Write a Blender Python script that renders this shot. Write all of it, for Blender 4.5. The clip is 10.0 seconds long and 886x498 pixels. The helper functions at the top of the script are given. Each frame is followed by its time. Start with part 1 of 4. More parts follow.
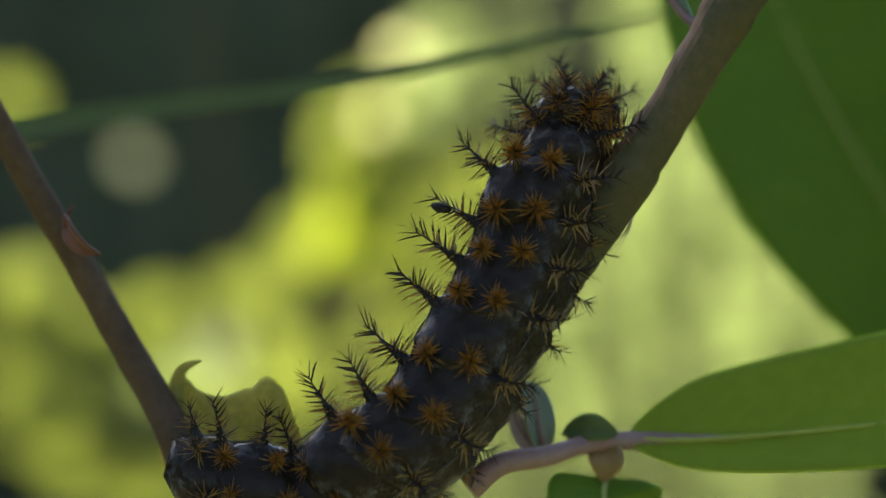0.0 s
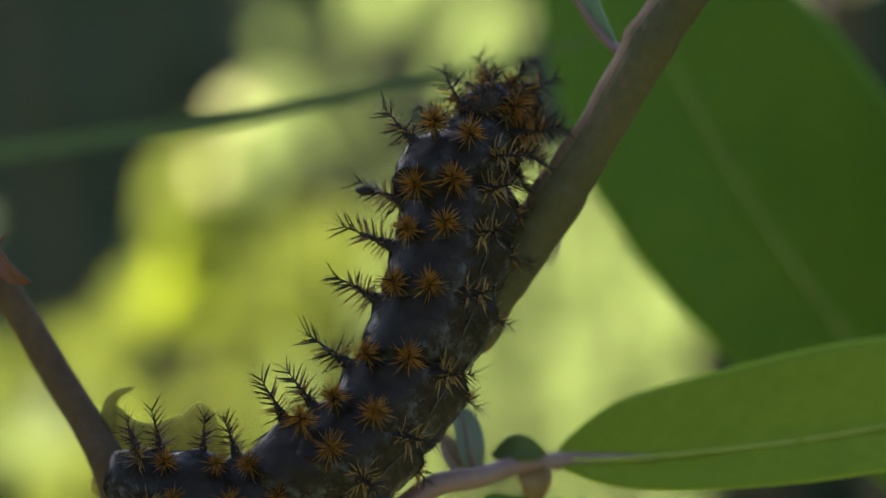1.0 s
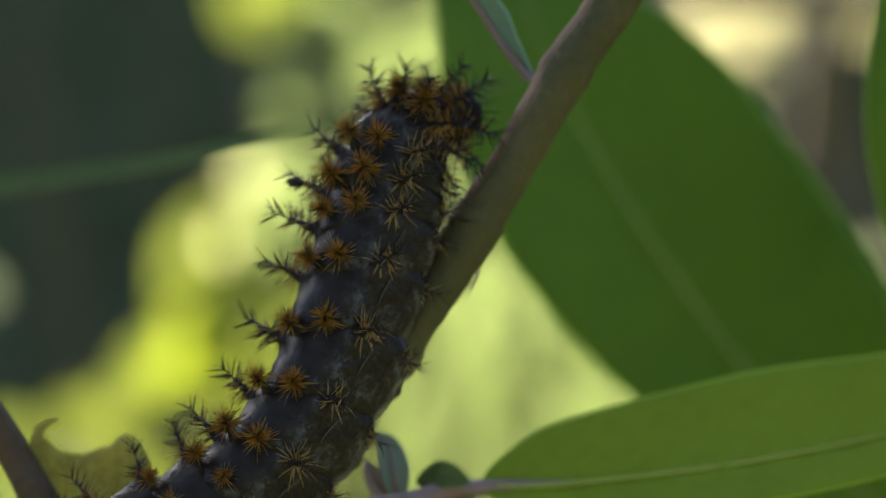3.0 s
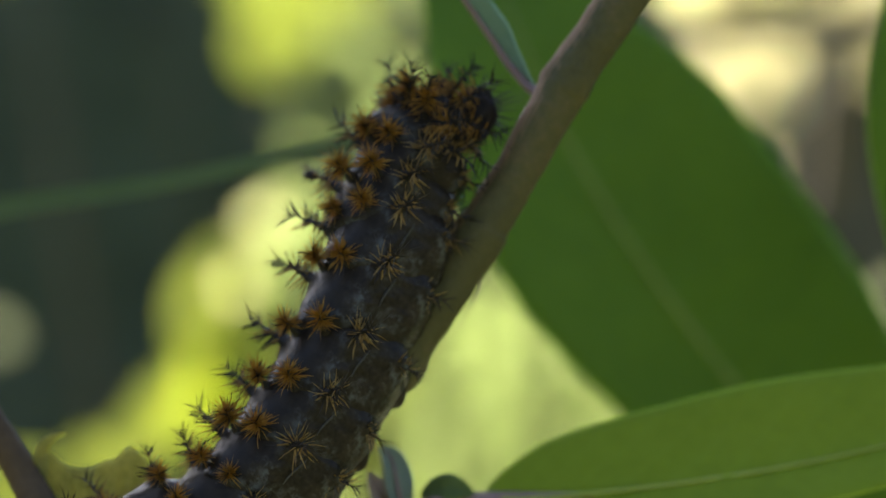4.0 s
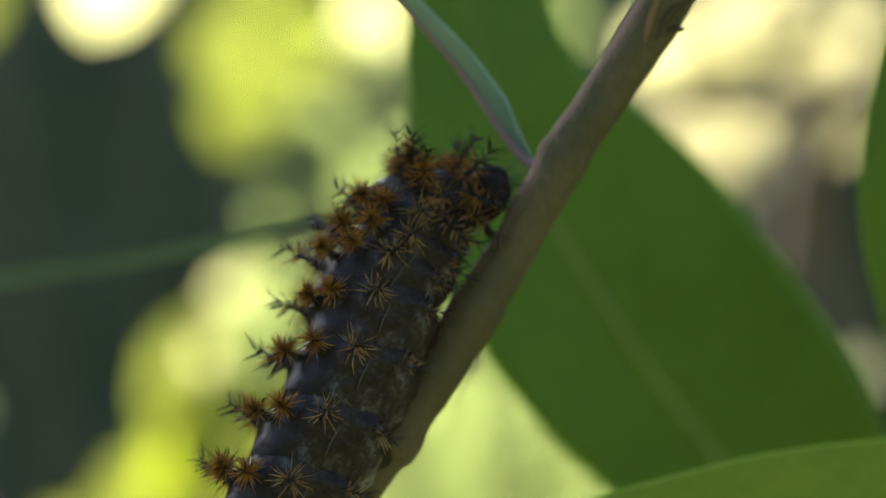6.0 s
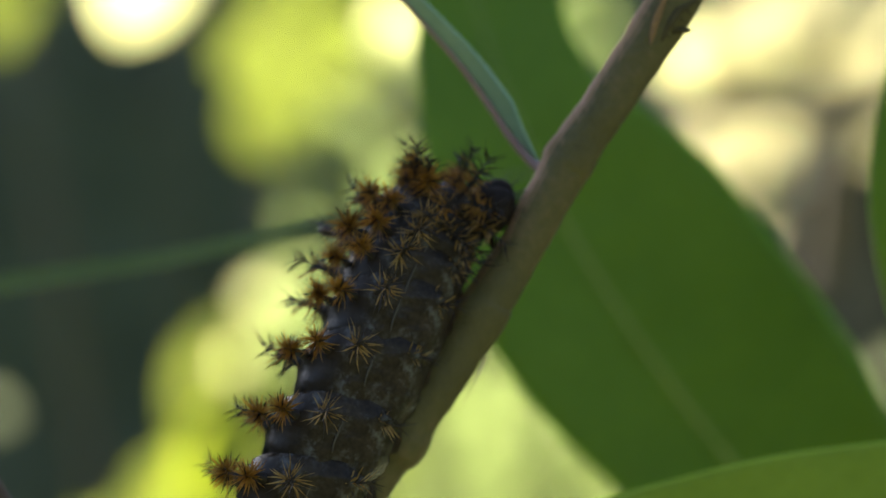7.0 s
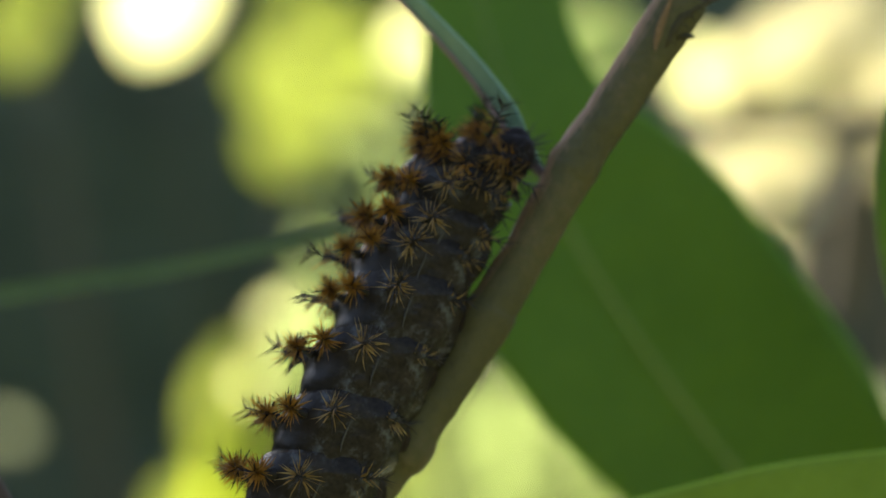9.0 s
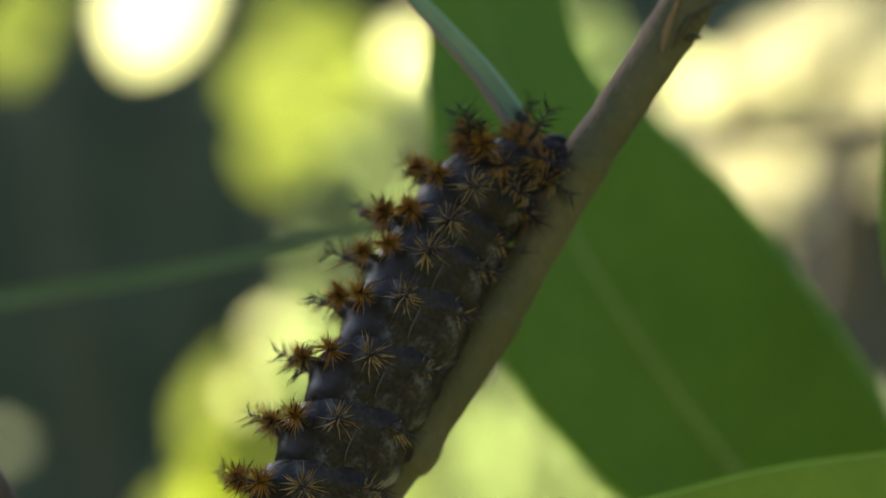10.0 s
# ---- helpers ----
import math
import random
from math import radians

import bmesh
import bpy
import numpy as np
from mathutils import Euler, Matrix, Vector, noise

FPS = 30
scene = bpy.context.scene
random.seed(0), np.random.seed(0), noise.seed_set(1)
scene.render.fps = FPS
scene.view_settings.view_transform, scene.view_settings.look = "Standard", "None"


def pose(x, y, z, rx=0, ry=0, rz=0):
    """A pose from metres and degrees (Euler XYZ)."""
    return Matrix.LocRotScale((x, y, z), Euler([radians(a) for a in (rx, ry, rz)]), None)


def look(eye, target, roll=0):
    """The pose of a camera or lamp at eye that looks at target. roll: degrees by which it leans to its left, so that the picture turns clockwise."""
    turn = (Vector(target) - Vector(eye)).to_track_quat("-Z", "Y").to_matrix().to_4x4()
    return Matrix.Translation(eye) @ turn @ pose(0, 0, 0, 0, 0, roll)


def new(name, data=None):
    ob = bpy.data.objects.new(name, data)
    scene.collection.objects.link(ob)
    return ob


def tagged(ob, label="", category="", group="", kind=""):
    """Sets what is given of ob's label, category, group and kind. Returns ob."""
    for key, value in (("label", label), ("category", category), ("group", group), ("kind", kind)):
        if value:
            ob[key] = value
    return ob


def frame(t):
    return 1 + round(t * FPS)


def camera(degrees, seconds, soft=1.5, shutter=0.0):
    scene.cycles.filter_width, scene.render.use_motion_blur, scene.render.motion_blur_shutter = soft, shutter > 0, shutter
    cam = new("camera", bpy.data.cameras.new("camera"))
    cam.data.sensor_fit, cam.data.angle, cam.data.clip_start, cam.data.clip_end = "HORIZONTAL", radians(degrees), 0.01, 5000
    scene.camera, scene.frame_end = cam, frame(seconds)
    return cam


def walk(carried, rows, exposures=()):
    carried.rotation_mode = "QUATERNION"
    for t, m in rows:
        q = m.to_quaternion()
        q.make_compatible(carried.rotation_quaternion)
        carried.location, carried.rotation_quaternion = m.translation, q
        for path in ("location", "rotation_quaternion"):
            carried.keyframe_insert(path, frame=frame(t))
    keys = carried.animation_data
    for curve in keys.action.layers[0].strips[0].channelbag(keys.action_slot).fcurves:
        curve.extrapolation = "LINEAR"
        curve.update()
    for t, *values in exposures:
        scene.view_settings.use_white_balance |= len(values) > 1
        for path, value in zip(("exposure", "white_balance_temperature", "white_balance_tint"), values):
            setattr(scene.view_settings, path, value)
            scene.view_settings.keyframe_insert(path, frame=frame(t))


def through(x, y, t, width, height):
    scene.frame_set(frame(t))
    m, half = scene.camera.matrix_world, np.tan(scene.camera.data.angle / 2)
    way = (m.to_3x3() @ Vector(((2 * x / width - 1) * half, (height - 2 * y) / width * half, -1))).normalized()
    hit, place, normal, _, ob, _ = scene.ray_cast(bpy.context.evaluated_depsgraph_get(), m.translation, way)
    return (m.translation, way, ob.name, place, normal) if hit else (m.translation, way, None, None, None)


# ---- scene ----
HEIGHT = 0.6          # the caterpillar's stem above the ground, metres


def mm(p):
    """A place given in millimetres round the middle of the stem."""
    return Vector((p[0] / 1000, p[1] / 1000, HEIGHT + p[2] / 1000))


# ---- camera ----
LENS = 20.0
FOCUS = 0.1262
cam = camera(LENS, 10.0, soft=1.5)
cam.data.dof.use_dof = True
cam.data.dof.focus_distance = FOCUS
cam.data.dof.aperture_fstop = cam.data.lens / 4.4

PATH = [
    # seconds, then millimetres, then yaw, pitch and roll in degrees
    (0.0, 0.09, -129.20, 5.65, 3.522, -4.674, -1.40),
    (0.5, -4.07, -130.00, 4.23, 1.338, -3.828, -1.20),
    (1.0, -5.56, -131.20, 3.79, -0.605, -3.216, -1.00),
    (1.5, -4.64, -132.00, 3.08, -0.867, -2.643, -0.90),
    (2.0, -3.04, -132.50, 2.19, -0.835, -2.069, -0.80),
    (2.5, -1.23, -132.80, 2.33, -0.411, -1.896, -0.70),
    (4.0, 0.91, -133.40, -0.14, 0.376, -0.544, 0.00),
    (4.5, 0.00, -133.40, 0.00, 0.000, 0.000, 0.00),
    (5.0, -0.35, -133.40, -0.10, -0.152, 0.518, 0.00),
    (5.5, -1.05, -133.40, 0.01, -0.515, 0.896, 0.00),
    (7.0, 0.46, -133.40, -0.18, 0.275, 1.196, 0.00),
    (7.5, 2.22, -133.40, -0.37, 0.951, 1.292, 0.00),
    (8.0, 2.21, -133.40, -0.75, 0.950, 1.441, 0.00),
    (8.5, 1.90, -133.40, -0.71, 0.866, 1.592, 0.00),
    (9.0, 1.31, -133.40, -1.12, 0.741, 1.744, 0.00),
    (9.5, 0.51, -133.40, -1.23, 0.591, 1.903, 0.00),
    (10.0, 0.44, -133.40, -1.74, 0.522, 2.035, 0.00),
]
walk(cam, [(t, pose(x / 1000, y / 1000, HEIGHT + z / 1000, 90 + pitch, roll, yaw)) for t, x, y, z, yaw, pitch, roll in PATH],
     [(0, 2.55, 6700, 13), (2.5, 2.68, 6700, 13), (5, 2.78, 6700, 13), (10, 2.82, 6700, 13)])

# ---- light ----
TO_SUN = Vector((-0.42, 0.70, 0.58)).normalized()
world = bpy.data.worlds.new("sky")
scene.world = world
world.use_nodes = True
sky = world.node_tree.nodes.new("ShaderNodeTexSky")
sky.sky_type = "NISHITA"
sky.sun_disc = False
sky.sun_elevation = math.asin(TO_SUN.z)
sky.sun_rotation = math.atan2(TO_SUN.x, TO_SUN.y)
background = world.node_tree.nodes["Background"]
background.inputs["Strength"].default_value = 0.055
world.node_tree.links.new(sky.outputs[0], background.inputs["Color"])
sun = new("sun", bpy.data.lights.new("sun", "SUN"))
sun.data.energy, sun.data.angle, sun.data.color = 5.0, radians(0.53), (1.0, 0.95, 0.85)
sun.matrix_world = look(TO_SUN * 20, (0, 0, 0))

# ---- materials ----


def node(tree, kind, **values):
    n = tree.nodes.new(kind)
    for key, value in values.items():
        n.inputs[key.replace("_", " ")].default_value = value
    return n


def ramp(tree, source, stops):
    n = tree.nodes.new("ShaderNodeValToRGB")
    while len(n.color_ramp.elements) < len(stops):
        n.color_ramp.elements.new(0.5)
    for e, (place, colour) in zip(n.color_ramp.elements, stops):
        e.position, e.color = place, (*colour, 1)
    tree.links.new(source, n.inputs["Fac"])
    return n.outputs["Color"]


def mixed(tree, factor, a, b, blend="MIX"):
    n = tree.nodes.new("ShaderNodeMix")
    n.data_type, n.blend_type = "RGBA", blend
    for value, socket in ((factor, n.inputs["Factor"]), (a, n.inputs["A"]), (b, n.inputs["B"])):
        if isinstance(value, (int, float)):
            socket.default_value = value
        elif isinstance(value, tuple):
            socket.default_value = (*value, 1)
        else:
            tree.links.new(value, socket)
    return n.outputs["Result"]


def noise_at(tree, scale, detail=4, where="Object", rough=0.6):
    co = tree.nodes.new("ShaderNodeTexCoord")
    n = node(tree, "ShaderNodeTexNoise", Scale=scale, Detail=detail, Roughness=rough)
    tree.links.new(co.outputs[where], n.inputs["Vector"])
    return n.outputs["Fac"]


def material(name, stops, scale, fine, rough, bump=0.3, depth=0.0001, spec=0.5, through=None, share=0.0):
    """stops: the colours that two sizes of noise pass through. through, share: the colour and share of light that shines through."""
    m = bpy.data.materials.new(name)
    m.use_nodes = True
    tree = m.node_tree
    shader = tree.nodes["Principled BSDF"]
    big, small = noise_at(tree, scale), noise_at(tree, fine, 6)
    colour = ramp(tree, mixed(tree, 0.45, big, small), stops)
    tree.links.new(colour, shader.inputs["Base Color"])
    shader.inputs["Roughness"].default_value = rough
    shader.inputs["Specular IOR Level"].default_value = spec
    b = node(tree, "ShaderNodeBump", Strength=bump, Distance=depth)
    tree.links.new(small, b.inputs["Height"])
    tree.links.new(b.outputs[0], shader.inputs["Normal"])
    if through:
        t = tree.nodes.new("ShaderNodeBsdfTranslucent")
        tint = mixed(tree, 1.0, colour, through, "MULTIPLY")
        tree.links.new(tint, t.inputs["Color"])
        mix = tree.nodes.new("ShaderNodeMixShader")
        mix.inputs[0].default_value = share
        tree.links.new(shader.outputs[0], mix.inputs[1])
        tree.links.new(t.outputs[0], mix.inputs[2])
        tree.links.new(mix.outputs[0], tree.nodes["Material Output"].inputs["Surface"])
    return m


def leaf_material(name, dark, light, vein, through, share, rough=0.45, scale=120, spec=0.4):
    """A blade with side veins that run off its midrib; along and across come from the blade's own map."""
    m = material(name, [(0.3, dark), (0.7, light)], scale, scale * 9, rough, 0.25, 0.00008, spec, through, share)
    tree = m.node_tree
    uv = tree.nodes.new("ShaderNodeUVMap")
    parts = tree.nodes.new("ShaderNodeSeparateXYZ")
    tree.links.new(uv.outputs[0], parts.inputs[0])
    across = tree.nodes.new("ShaderNodeMath")
    across.operation = "ABSOLUTE"
    tree.links.new(parts.outputs["Y"], across.inputs[0])
    lean = tree.nodes.new("ShaderNodeMath")
    lean.operation = "MULTIPLY_ADD"
    lean.inputs[1].default_value = -0.16
    tree.links.new(across.outputs[0], lean.inputs[0])
    tree.links.new(parts.outputs["X"], lean.inputs[2])
    wave = tree.nodes.new("ShaderNodeMath")
    wave.operation = "PINGPONG"
    wave.inputs[1].default_value = 0.032
    tree.links.new(lean.outputs[0], wave.inputs[0])
    line = node(tree, "ShaderNodeMapRange", From_Min=0.0, From_Max=0.006, To_Min=0.2, To_Max=0.0)
    tree.links.new(wave.outputs[0], line.inputs["Value"])
    margin = node(tree, "ShaderNodeMapRange", From_Min=0.955, From_Max=0.99, To_Min=0.0, To_Max=0.5)
    tree.links.new(across.outputs[0], margin.inputs["Value"])
    old = tree.nodes["Principled BSDF"].inputs["Base Color"].links[0].from_socket
    targets = [l.to_socket for l in tree.links if l.from_socket == old]
    veined = mixed(tree, margin.outputs[0], mixed(tree, line.outputs[0], old, vein), tuple(min(c * 2.2, 0.8) for c in vein))
    for socket in targets:
        tree.links.new(veined, socket)
    return m


def lit_blushed(m, colour, side):
    """Bark pinker and lighter on faces turned to side: blush and painted light together."""
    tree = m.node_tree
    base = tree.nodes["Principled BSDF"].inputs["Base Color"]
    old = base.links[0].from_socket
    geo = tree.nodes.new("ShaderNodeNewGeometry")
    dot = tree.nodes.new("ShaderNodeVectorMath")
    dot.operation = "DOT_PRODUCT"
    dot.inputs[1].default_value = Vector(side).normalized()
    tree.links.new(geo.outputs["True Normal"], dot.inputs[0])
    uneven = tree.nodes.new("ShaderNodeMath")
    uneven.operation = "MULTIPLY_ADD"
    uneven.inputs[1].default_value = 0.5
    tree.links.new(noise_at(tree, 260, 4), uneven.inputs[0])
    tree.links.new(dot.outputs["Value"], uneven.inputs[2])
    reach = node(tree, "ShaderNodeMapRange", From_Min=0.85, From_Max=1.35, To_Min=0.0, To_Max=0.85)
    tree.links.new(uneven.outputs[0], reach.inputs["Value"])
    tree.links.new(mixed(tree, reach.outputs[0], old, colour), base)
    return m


# STEM: light along its upper left edge is put into the bark colour
STEM = lit_blushed(material("stem_bark", [(0.25, (0.046, 0.043, 0.016)), (0.5, (0.074, 0.066, 0.025)), (0.8, (0.14, 0.098, 0.050))], 180, 1500, 0.65, 0.6, 0.0002, 0.2), (0.37, 0.205, 0.125), (-0.85, 0.0, 0.5))
STEM_DARK = material("old_stem_bark", [(0.3, (0.050, 0.030, 0.014)), (0.7, (0.108, 0.068, 0.031))], 220, 1500, 0.65, 0.6, 0.0002, 0.2)
PINK = material("pink_twig_bark", [(0.3, (0.165, 0.085, 0.075)), (0.7, (0.22, 0.145, 0.115))], 250, 1500, 0.5, 0.4)
PETAL = leaf_material("pinkish_leaf", (0.26, 0.20, 0.15), (0.36, 0.28, 0.22), (0.4, 0.3, 0.25), (1.2, 1.1, 1.0), 0.35)
LEAF_BUD = leaf_material("bud_leaf", (0.065, 0.095, 0.03), (0.10, 0.14, 0.045), (0.12, 0.16, 0.06), (1.3, 1.4, 1.0), 0.25, 0.6, 120, 0.15)
BRACT = leaf_material("bract_leaf", (0.22, 0.15, 0.06), (0.32, 0.22, 0.10), (0.3, 0.25, 0.12), (1.3, 1.2, 1.0), 0.4)
BARK_FLAP = material("peeled_bark", [(0.3, (0.10, 0.065, 0.028)), (0.7, (0.22, 0.13, 0.06))], 400, 2000, 0.7, 0.6, 0.0002, 0.15)
CRACK = material("cracked_bark", [(0.3, (0.028, 0.024, 0.012)), (0.7, (0.07, 0.06, 0.028))], 400, 2000, 0.75, 0.6, 0.0002, 0.15)
SCAR = material("scar_bark", [(0.3, (0.06, 0.02, 0.012)), (0.7, (0.16, 0.06, 0.03))], 400, 2000, 0.7)
LEAF = leaf_material("leaf_green", (0.094, 0.172, 0.020), (0.138, 0.23, 0.026), (0.14, 0.25, 0.035), (1.5, 1.6, 0.9), 0.4, 0.55, 120, 0.15)
LEAF_PALE = leaf_material("leaf_fresh_green", (0.19, 0.26, 0.020), (0.245, 0.32, 0.028), (0.26, 0.34, 0.045), (1.5, 1.55, 0.8), 0.4, 0.55, 120, 0.12)
LEAF_BLUE = leaf_material("leaf_blue_underside", (0.13, 0.24, 0.16), (0.20, 0.31, 0.21), (0.22, 0.33, 0.22), (1, 1, 1), 0.25, 0.35)
LEAF_YOUNG = leaf_material("young_leaf", (0.15, 0.20, 0.13), (0.23, 0.27, 0.20), (0.24, 0.26, 0.2), (1.2, 1.2, 1.1), 0.35, 0.5)
LEAF_TORN = leaf_material("leaf_torn_yellow", (0.20, 0.185, 0.05), (0.50, 0.46, 0.16), (0.46, 0.38, 0.16), (1.7, 1.7, 1.0), 0.6, 0.5, 260)
MIDRIB = material("midrib", [(0.3, (0.24, 0.30, 0.09)), (0.7, (0.32, 0.37, 0.13))], 300, 1800, 0.6, spec=0.15)
PALE_RIB = material("pale_midrib", [(0.3, (0.24, 0.285, 0.05)), (0.7, (0.30, 0.34, 0.075))], 300, 1800, 0.6, spec=0.12)
FAINT_RIB = material("faint_midrib", [(0.3, (0.16, 0.225, 0.045)), (0.7, (0.21, 0.27, 0.065))], 300, 1800, 0.6, spec=0.15)
# SUNLIT and PALE: strong sun and glints are partly put into the leaf colour
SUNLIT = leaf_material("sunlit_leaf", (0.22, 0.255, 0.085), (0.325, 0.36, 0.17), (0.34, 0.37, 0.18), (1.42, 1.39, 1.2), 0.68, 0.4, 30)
PALE = leaf_material("sun_pale_leaf", (0.56, 0.57, 0.36), (0.70, 0.70, 0.50), (0.66, 0.66, 0.46), (1.3, 1.3, 1.25), 0.72, 0.5, 30)
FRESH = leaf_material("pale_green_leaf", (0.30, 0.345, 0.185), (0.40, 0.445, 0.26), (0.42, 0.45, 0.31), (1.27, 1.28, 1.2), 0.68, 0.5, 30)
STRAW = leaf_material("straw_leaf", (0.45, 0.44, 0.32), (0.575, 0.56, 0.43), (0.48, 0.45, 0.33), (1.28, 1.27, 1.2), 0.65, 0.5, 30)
# SHADED: leaf green with the dimness of shade put into the colour
SHADED = leaf_material("shade_dark_leaf", (0.02, 0.05, 0.012), (0.04, 0.085, 0.02), (0.05, 0.1, 0.03), (1.2, 1.4, 1.0), 0.3, 0.4, 30)
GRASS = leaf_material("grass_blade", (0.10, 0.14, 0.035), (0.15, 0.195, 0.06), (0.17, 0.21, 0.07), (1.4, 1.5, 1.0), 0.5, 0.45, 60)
TWIG = material("twig_bark", [(0.3, (0.05, 0.04, 0.025)), (0.7, (0.11, 0.085, 0.05))], 60, 500, 0.8)
SOIL = material("soil", [(0.3, (0.05, 0.045, 0.022)), (0.48, (0.075, 0.085, 0.03)), (0.75, (0.11, 0.13, 0.045))], 2.0, 30, 0.95, 0.8, 0.02)
HEDGE = material("far_foliage", [(0.35, (0.046, 0.054, 0.026)), (0.6, (0.072, 0.088, 0.036)), (0.8, (0.10, 0.125, 0.036))], 1.3, 14, 0.9, 1.0, 0.05)
# brighter copy of the sunlit leaf: a patch of stronger sun put into its colour
BRIGHT_LEAF = leaf_material("bright_yellow_leaf", (0.35, 0.39, 0.10), (0.45, 0.49, 0.15), (0.48, 0.52, 0.2), (1.4, 1.4, 1.1), 0.72, 0.4, 30)
WITHERED = leaf_material("withered_leaf", (0.30, 0.32, 0.24), (0.40, 0.42, 0.32), (0.4, 0.4, 0.3), (1.3, 1.3, 1.25), 0.65, 0.5, 30)
STREAK = material("pale_streak", [(0.3, (0.03, 0.026, 0.018)), (0.7, (0.055, 0.048, 0.036))], 900, 4000, 0.5)


def skin_material():
    """Black-brown skin, browner and shaded darker along the back, with blue-grey flecks on the flanks."""
    m = material("caterpillar_skin", [(0.35, (0.012, 0.0095, 0.007)), (0.55, (0.028, 0.021, 0.015)), (0.75, (0.060, 0.046, 0.033))], 500, 4000, 0.24, 0.5, 0.00007, 0.1)
    tree = m.node_tree
    shader = tree.nodes["Principled BSDF"]
    old = shader.inputs["Base Color"].links[0].from_socket
    co = tree.nodes.new("ShaderNodeTexCoord")
    xyz = tree.nodes.new("ShaderNodeSeparateXYZ")
    tree.links.new(co.outputs["Object"], xyz.inputs[0])
    # the dorsal band lies a little to one side of the ring's own top
    lean = tree.nodes.new("ShaderNodeVectorMath")
    lean.operation = "DOT_PRODUCT"
    lean.inputs[1].default_value = (0, 0.26, 0.965)
    tree.links.new(co.outputs["Object"], lean.inputs[0])
    back = node(tree, "ShaderNodeMapRange", From_Min=0.0009, From_Max=0.0017, To_Min=0.0, To_Max=0.9)
    tree.links.new(lean.outputs["Value"], back.inputs["Value"])
    gloss = node(tree, "ShaderNodeMapRange", To_Min=0.09, To_Max=0.13)
    tree.links.new(back.outputs[0], gloss.inputs["Value"])
    tree.links.new(gloss.outputs[0], shader.inputs["Specular IOR Level"])
    # back kept darker than the flanks: the fall of light put into the colour
    brown = mixed(tree, back.outputs[0], old, ramp(tree, noise_at(tree, 900, 4), [(0.35, (0.009, 0.0065, 0.004)), (0.7, (0.027, 0.019, 0.012))]))
    # flecks are skin markings, brightened to stand in for sky reflection
    fleck = node(tree, "ShaderNodeMapRange", From_Min=0.48, From_Max=0.62, To_Min=0.0, To_Max=1.0)
    tree.links.new(noise_at(tree, 1700, 5, rough=0.7), fleck.inputs["Value"])
    flank = node(tree, "ShaderNodeMapRange", From_Min=0.0019, From_Max=0.0014, To_Min=0.0, To_Max=1.0)
    tree.links.new(xyz.outputs["Z"], flank.inputs["Value"])
    patch = node(tree, "ShaderNodeMapRange", From_Min=0.40, From_Max=0.58, To_Min=0.0, To_Max=0.85)
    tree.links.new(noise_at(tree, 650, 2), patch.inputs["Value"])
    both = tree.nodes.new("ShaderNodeMath")
    both.operation = "MULTIPLY"
    tree.links.new(fleck.outputs[0], both.inputs[0])
    tree.links.new(flank.outputs[0], both.inputs[1])
    all_three = tree.nodes.new("ShaderNodeMath")
    all_three.operation = "MULTIPLY"
    tree.links.new(both.outputs[0], all_three.inputs[0])
    tree.links.new(patch.outputs[0], all_three.inputs[1])
    stretch = tree.nodes.new("ShaderNodeMapping")
    stretch.inputs["Scale"].default_value = (5, 1, 1)
    tree.links.new(co.outputs["Object"], stretch.inputs["Vector"])
    wrinkle = node(tree, "ShaderNodeTexNoise", Scale=700, Detail=4)
    tree.links.new(stretch.outputs[0], wrinkle.inputs["Vector"])
    folds = node(tree, "ShaderNodeBump", Strength=0.2, Distance=0.0001)
    tree.links.new(wrinkle.outputs["Fac"], folds.inputs["Height"])
    first = shader.inputs["Normal"].links[0].from_node
    tree.links.new(folds.outputs[0], first.inputs["Normal"])
    tree.links.new(mixed(tree, all_three.outputs[0], brown, (0.085, 0.088, 0.088)), shader.inputs["Base Color"])
    return m


SKIN = skin_material()
BRISTLE = material("orange_bristle", [(0.33, (0.16, 0.075, 0.014)), (0.5, (0.36, 0.20, 0.042)), (0.7, (0.52, 0.35, 0.10))], 1300, 4000, 0.45, 0.1, 0.00001, 0.3, (1.5, 1.35, 1.0), 0.5)
GOLD = material("golden_bristle", [(0.33, (0.12, 0.065, 0.018)), (0.5, (0.29, 0.18, 0.055)), (0.7, (0.46, 0.33, 0.125))], 1300, 4000, 0.45, 0.1, 0.00001, 0.4, (1.3, 1.25, 1.0), 0.35)
SPINE = material("black_spine", [(0.3, (0.006, 0.005, 0.004)), (0.7, (0.022, 0.014, 0.008))], 500, 3000, 0.45, spec=0.25)
HEAD = material("head_capsule", [(0.3, (0.006, 0.005, 0.004)), (0.7, (0.02, 0.013, 0.01))], 900, 4000, 0.6, 0.5, 0.00005, 0.1)
FLESH = material("proleg_flesh", [(0.3, (0.010, 0.007, 0.005)), (0.7, (0.030, 0.019, 0.012))], 500, 3000, 0.6, 0.5, 0.00008, 0.12)
FIBRE = material("plant_fibre", [(0.3, (0.30, 0.25, 0.16)), (0.7, (0.45, 0.38, 0.26))], 300, 1500, 0.7)

# ---- building helpers ----


def part(name, bm, mat, parent=None, label="", smooth=True):
    me = bpy.data.meshes.new(name)
    bm.to_mesh(me)
    bm.free()
    for p in me.polygons:
        p.use_smooth = smooth
    for m in (mat if isinstance(mat, (list, tuple)) else [mat]):
        me.materials.append(m)
    ob = new(name, me)
    if parent:
        ob.parent = parent
        ob.matrix_parent_inverse = parent.matrix_world.inverted()
    if label:
        tagged(ob, label)
    return ob


def empty(name, place):
    ob = new(name)
    ob.empty_display_size = 0.01
    ob.matrix_world = Matrix.Translation(place)
    bpy.context.view_layer.update()
    return ob


